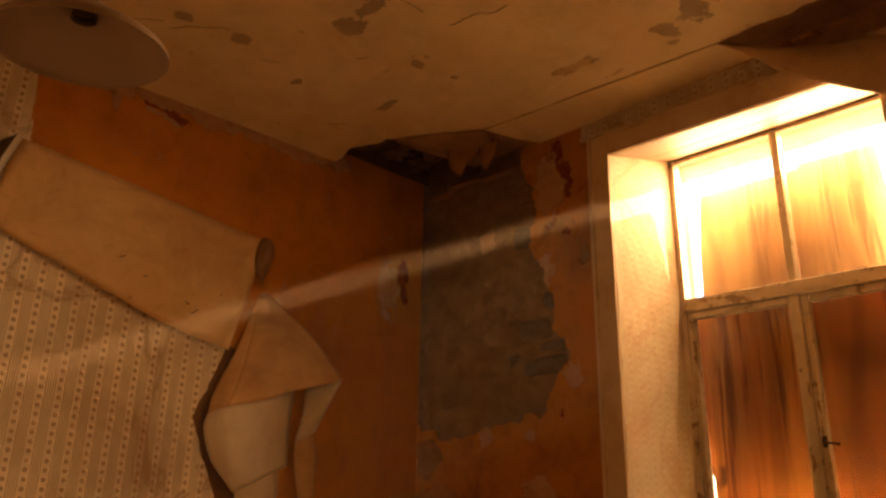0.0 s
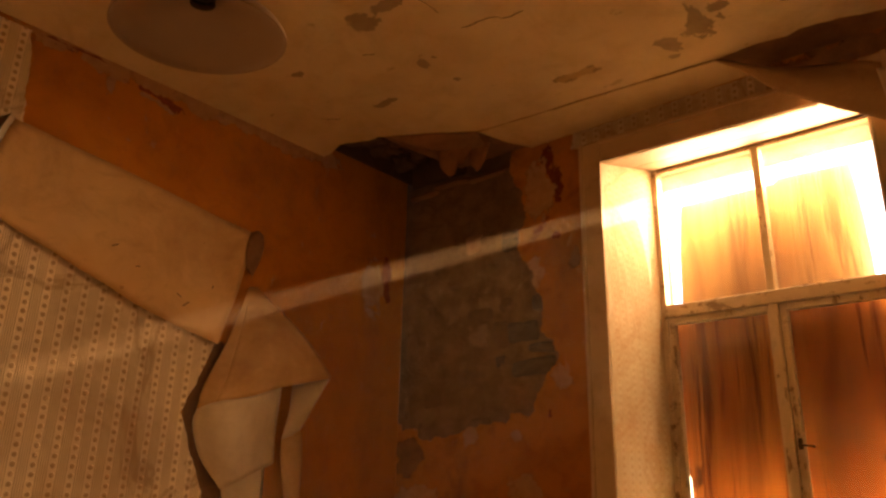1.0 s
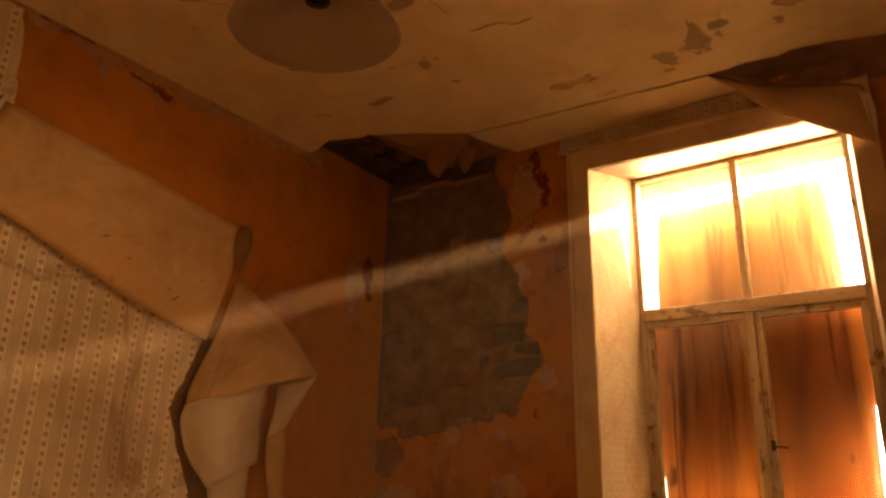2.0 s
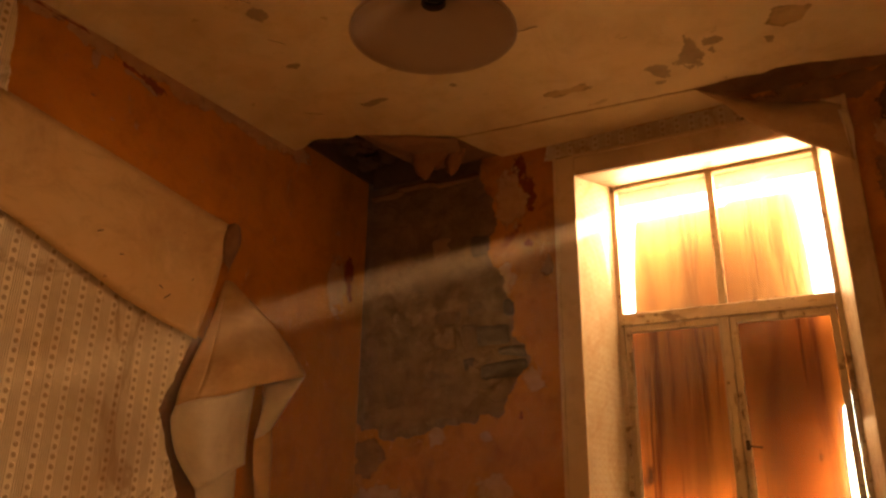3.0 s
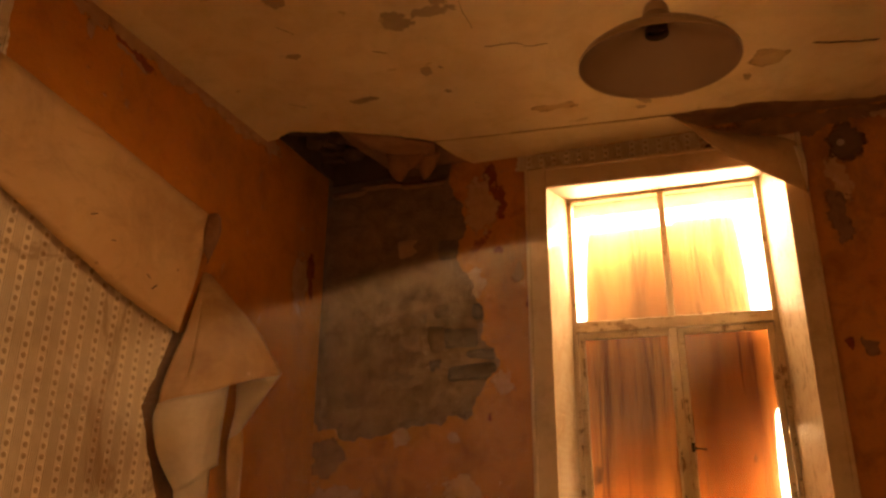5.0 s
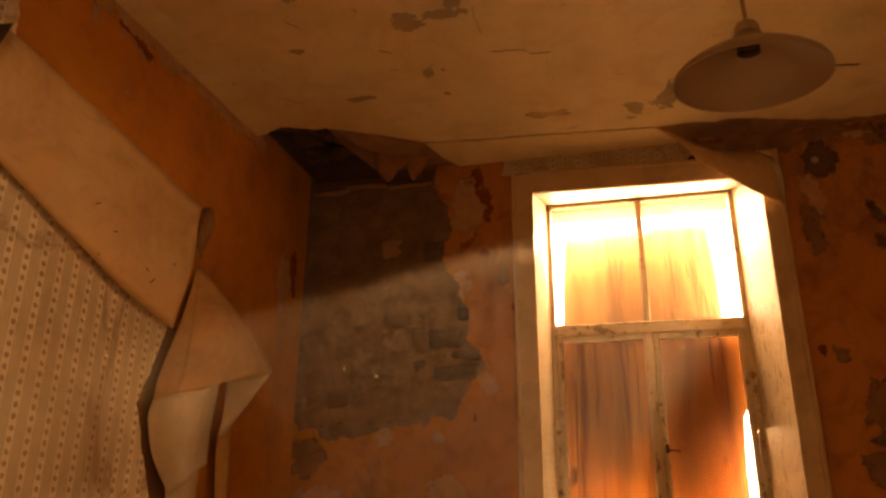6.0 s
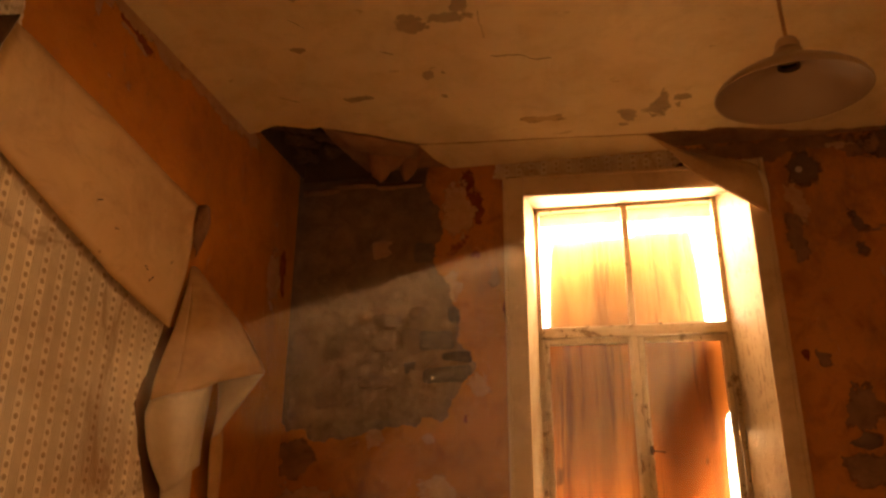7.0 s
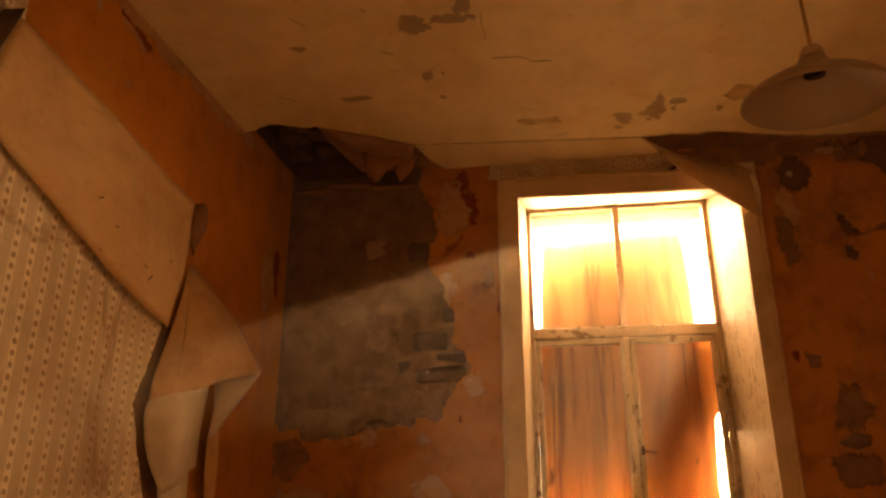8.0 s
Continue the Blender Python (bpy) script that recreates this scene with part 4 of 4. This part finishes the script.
marks = [(CRACK, [(2.005, 2.600), (2.045, 2.595), (2.055, 2.632), (2.035, 2.620)], "small dark tear in the wallpaper remnant"),
         (RED, [(0.985, 2.56), (1.02, 2.53), (1.03, 2.42), (1.01, 2.37), (0.99, 2.42), (0.97, 2.46), (0.955, 2.52)], "dark red paint remnant on the plaster"),
         (RED, [(0.93, 2.66), (0.985, 2.66), (0.98, 2.58), (0.945, 2.54), (0.915, 2.58)], "dark red paint remnant on the plaster"),
         (CHIP, [(0.83, 2.58), (0.93, 2.57), (0.955, 2.49), (0.99, 2.42), (0.94, 2.33), (0.87, 2.31), (0.83, 2.40)], "pale bared plaster beside the stone"),
         (CHIP, [(0.83, 2.11), (0.88, 2.10), (0.92, 2.02), (0.88, 1.97), (0.85, 2.0)], "pale bared plaster beside the stone"),
         (CHIP, [(0.45, 1.33), (0.51, 1.33), (0.515, 1.26), (0.46, 1.25)], "small square plaster chip"),
         (CHIP, [(0.98, 1.60), (1.03, 1.55), (1.06, 1.50), (0.99, 1.49), (0.95, 1.54)], "pale bared plaster beside the stone"),
         (CHIP, [(0.03, 1.06), (0.28, 1.058), (0.285, 0.90), (0.04, 0.90)], "pale rectangular plaster repair"),
         (CHIP, [(0.72, 1.08), (0.80, 1.12), (0.86, 1.06), (0.90, 1.0), (0.70, 1.02)], "pale bared plaster chip"),
         (CHIP, [(2.50, 2.44), (2.55, 2.46), (2.58, 2.36), (2.61, 2.24), (2.56, 2.26), (2.53, 2.34)], "pale flaking plaster streak"),
         (DAMP, [(2.08, 2.62), (2.10, 2.69), (2.85, 2.69), (2.85, 2.56), (2.72, 2.62), (2.60, 2.645), (2.45, 2.60), (2.43, 2.615)], "dark damp plaster near the ceiling"),
         (GREY, [(2.79, 2.27), (2.86, 2.16), (2.83, 1.98), (2.88, 1.86), (3.2, 1.84), (3.2, 2.26), (2.95, 2.22), (2.90, 2.17)], "large grey bared render with dark specks"),
         (BLACK, [(2.76, 2.28), (2.80, 2.29), (2.815, 2.20), (2.78, 2.19)], "black mould spot on the plaster"), (BLACK, [(2.77, 2.14), (2.80, 2.15), (2.81, 2.09), (2.78, 2.08)], "black mould spot on the plaster"),
         (BLACK, [(2.535, 2.56), (2.54, 2.49), (2.58, 2.455), (2.64, 2.47), (2.645, 2.56), (2.62, 2.60), (2.57, 2.605)], "sooty ring round a broken hole"),
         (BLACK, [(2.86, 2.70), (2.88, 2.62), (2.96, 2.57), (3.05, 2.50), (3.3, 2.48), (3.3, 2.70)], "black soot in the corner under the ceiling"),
         (GREY, [(2.485, 2.28), (2.54, 2.27), (2.555, 2.12), (2.51, 2.09), (2.48, 2.18)], "grey bared render patch"), (CHIP, [(2.70, 2.66), (2.78, 2.67), (2.83, 2.655), (2.76, 2.63), (2.70, 2.64)], "pale bared plaster chip"),
         (GREY, [(2.59, 1.31), (2.62, 1.38), (2.64, 1.48), (2.70, 1.49), (2.73, 1.38), (2.70, 1.32)], "grey bared render patch"), (GREY, [(2.52, 1.66), (2.57, 1.63), (2.58, 1.58), (2.53, 1.59)], "grey bared render patch"),
         (GREY, [(2.57, 1.20), (2.66, 1.19), (2.74, 1.20), (2.72, 1.10), (2.60, 1.08)], "grey bared render patch"), (RED, [(2.46, 1.66), (2.485, 1.665), (2.48, 1.60)], "small dark red fleck"),
         (GREY, [(1.05, 2.10), (1.09, 2.12), (1.11, 2.06), (1.06, 2.04)], "grey bared render patch"), (RED, [(0.97, 2.21), (1.01, 2.215), (1.00, 2.18)], "small dark red fleck"), (RED, [(1.125, 1.95), (1.14, 1.95), (1.138, 1.89), (1.128, 1.90)], "small dark red fleck"),
         (RED, [(0.92, 1.395), (0.95, 1.40), (0.945, 1.36), (0.925, 1.365)], "small dark red fleck"), (DAMP, [(0.02, 1.26), (0.12, 1.27), (0.18, 1.20), (0.10, 1.12), (0.03, 1.14)], "brown damp on the plaster"),
         (CHIP, [(0.72, 1.30), (0.76, 1.31), (0.77, 1.27), (0.73, 1.26)], "pale bared plaster chip")]
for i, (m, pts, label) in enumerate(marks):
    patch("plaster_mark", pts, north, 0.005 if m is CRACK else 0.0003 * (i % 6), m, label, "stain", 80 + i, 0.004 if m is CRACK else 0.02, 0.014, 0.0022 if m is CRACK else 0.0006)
# the first mark paints the curl's shadow over the dirty bared plaster
marks = [(CURL_SHADE_DIRT, [(-1.24, 1.34), (-1.16, 1.50), (-1.12, 1.62), (-1.04, 1.62), (-0.95, 1.35), (-0.95, 1.0), (-1.12, 0.98)], "dirty bared plaster beside the wallpaper, curl shadow painted in"),
         *[(CHIP, [(y, 2.685), (y + 0.24, 2.685), (y + 0.26, 2.63), (y + 0.11, 2.61 - 0.02 * (i % 2)), (y - 0.02, 2.64)], "crumbling pale plaster edge below the ceiling") for i, y in enumerate((-2.1, -1.86, -1.64, -1.42, -1.2, -0.98, -0.78))],
         (RED, [(-1.66, 2.600), (-1.52, 2.612), (-1.40, 2.572), (-1.44, 2.555), (-1.55, 2.590)], "dark red ragged paint edge under the ceiling"),
         (RED, [(-1.98, 2.640), (-1.84, 2.652), (-1.76, 2.645), (-1.86, 2.632)], "dark red ragged paint edge under the ceiling"),
         (RED, [(-0.16, 2.22), (-0.12, 2.20), (-0.10, 2.08), (-0.13, 2.00), (-0.16, 2.06), (-0.19, 2.12)], "dark red paint remnant on the plaster"),
         (CHIP, [(-0.26, 2.20), (-0.20, 2.18), (-0.17, 2.06), (-0.20, 1.92), (-0.28, 1.96), (-0.30, 2.10)], "pale bared plaster near the corner"),
         (CHIP, [(-1.75, 2.60), (-1.72, 2.61), (-1.71, 2.54), (-1.74, 2.52)], "small pale plaster chip"),
         (CHIP, [(-1.60, 2.58), (-1.50, 2.585), (-1.44, 2.54), (-1.52, 2.555)], "small pale plaster chip")]
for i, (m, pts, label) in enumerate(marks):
    patch("plaster_mark", pts, west, 0.0 if m is CURL_SHADE_DIRT else 0.0003 * (i % 6), m, label, "stain", 100 + i, 0.02 if m is CURL_SHADE_DIRT else 0.012, 0.014, 0.0022 if m is CURL_SHADE_DIRT else 0.0006)
# broken laths in the ceiling hole, its shade put into their colour
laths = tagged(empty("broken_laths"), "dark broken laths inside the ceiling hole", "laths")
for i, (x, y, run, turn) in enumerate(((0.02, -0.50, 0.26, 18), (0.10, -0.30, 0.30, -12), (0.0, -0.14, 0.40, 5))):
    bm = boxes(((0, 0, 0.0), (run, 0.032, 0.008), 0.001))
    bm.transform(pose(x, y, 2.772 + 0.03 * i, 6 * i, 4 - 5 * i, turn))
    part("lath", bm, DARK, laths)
clods = tagged(empty("hanging_debris"), "dark crumpled debris hanging in the ceiling hole", "debris")
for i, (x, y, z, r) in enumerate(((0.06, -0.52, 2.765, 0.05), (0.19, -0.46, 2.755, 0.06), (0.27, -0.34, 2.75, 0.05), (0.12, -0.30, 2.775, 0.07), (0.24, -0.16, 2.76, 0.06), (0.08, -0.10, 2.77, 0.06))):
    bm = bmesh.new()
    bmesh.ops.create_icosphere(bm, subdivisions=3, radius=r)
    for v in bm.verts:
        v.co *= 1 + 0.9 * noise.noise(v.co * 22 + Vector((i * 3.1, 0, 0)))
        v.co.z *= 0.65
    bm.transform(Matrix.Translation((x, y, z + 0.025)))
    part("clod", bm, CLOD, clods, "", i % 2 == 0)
# added plates whose dark colour stands for the shade in the hole
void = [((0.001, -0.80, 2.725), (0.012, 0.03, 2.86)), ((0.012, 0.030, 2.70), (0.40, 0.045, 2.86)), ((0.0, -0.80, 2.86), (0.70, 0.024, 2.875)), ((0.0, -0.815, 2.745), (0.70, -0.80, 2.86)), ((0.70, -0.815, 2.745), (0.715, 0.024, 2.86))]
tagged(mesh_object("hole_shade_plates", boxes(*void), DARK), "added dark plates painting the shade inside the ceiling hole", "ceiling", kind="structure")
# the pipe stub in the hole beside the window
bm = bmesh.new()
bmesh.ops.create_cone(bm, cap_ends=True, segments=14, radius1=0.016, radius2=0.016, depth=0.07, matrix=pose(2.575, 0.03, 2.535, 90, 0, 0))
tagged(mesh_object("pipe_stub", bm, HOLDER_MAT), "pale pipe stub in a broken hole", "pipe")

# ---- dust hanging in the shafts of sunlight ----
def dust(name, count, size, seed, gap, label, lean=0.75):
    """gap: the opening that the light comes through, as x from, to and z from, to; lean: below 1, thicker far from it."""
    r = np.random.default_rng(seed)
    at = np.column_stack([r.uniform(gap[0], gap[1], count), np.full(count, 0.63), r.uniform(gap[2], gap[3], count)])
    at = at + (0.12 + 3.5 * r.uniform(0, 1, count) ** lean)[:, None] * np.array(SUN)
    at = at[(at[:, 0] > 0.02) & ((at[:, 1] < -0.03) | ((at[:, 0] > 1.27) & (at[:, 1] < 0.48))) & (at[:, 2] > 0.02)]
    k = len(at)
    a, b = r.normal(size=(2, k, 3))
    a /= np.linalg.norm(a, axis=1)[:, None]
    b -= a * (a * b).sum(1)[:, None]
    b /= np.linalg.norm(b, axis=1)[:, None]
    turn = np.arange(3) * 2 * np.pi / 3
    corner = a[:, None, :] * np.cos(turn)[None, :, None] + b[:, None, :] * np.sin(turn)[None, :, None]
    co = (at[:, None, :] + corner * (size * r.uniform(0.6, 1.4, k))[:, None, None]).reshape(-1, 3)
    tri = np.arange(k * 3)
    me = bpy.data.meshes.new(name)
    me.vertices.add(k * 3)
    me.vertices.foreach_set("co", co.reshape(-1).astype(np.float32))
    me.loops.add(k * 3)
    me.loops.foreach_set("vertex_index", tri.astype(np.int32))
    me.polygons.add(k)
    me.polygons.foreach_set("loop_start", np.arange(0, k * 3, 3, dtype=np.int32))
    me.update(calc_edges=True)
    me.validate()
    me.materials.append(DUST)
    return tagged(new(name, me), label, "dust", kind="stuff")


n = Nodes("floating_dust")
haze, lens_, back = n.add("ShaderNodeBsdfTranslucent"), n.add("ShaderNodeBsdfRefraction"), n.add("ShaderNodeBsdfDiffuse")
back.inputs[0].default_value = (0.95, 0.74, 0.48, 1)
both = n.add("ShaderNodeMixShader")
both.inputs[0].default_value = 0.45
n.t.links.new(haze.outputs[0], both.inputs[1])
n.t.links.new(back.outputs[0], both.inputs[2])
haze.inputs[0].default_value = (0.95, 0.74, 0.48, 1)
lens_.inputs[0].default_value = (1.0, 0.82, 0.58, 1)
lens_.inputs["IOR"].default_value, lens_.inputs["Roughness"].default_value = 1.6, 0.9
m = n.add("ShaderNodeMixShader")
m.inputs[0].default_value = 0.14
n.t.links.new(both.outputs[0], m.inputs[1])
n.t.links.new(lens_.outputs[0], m.inputs[2])
n.t.links.new(m.outputs[0], n.out.inputs[0])
DUST = n.mat
dust("dust", 230000, 0.00018, 5, (1.30, 1.80, 2.495, 2.565), "fine pale dust floating in the sunlight")
dust("dust", 95000, 0.00018, 10, (1.80, 2.24, 2.505, 2.565), "fine pale dust floating in the sunlight", 0.42)
dust("dust", 470000, 0.00018, 7, (2.13, 2.26, 1.90, 2.50), "fine pale dust floating in the sunlight")
dust("dust", 15000, 0.00018, 8, (1.28, 1.34, 1.90, 2.50), "fine pale dust floating in the sunlight")
dust("dust_specks", 90, 0.0015, 6, (1.30, 2.24, 2.48, 2.57), "bright dust specks floating in the sunlight")
dust("dust_specks", 90, 0.0015, 9, (2.13, 2.26, 1.90, 2.50), "bright dust specks floating in the sunlight")
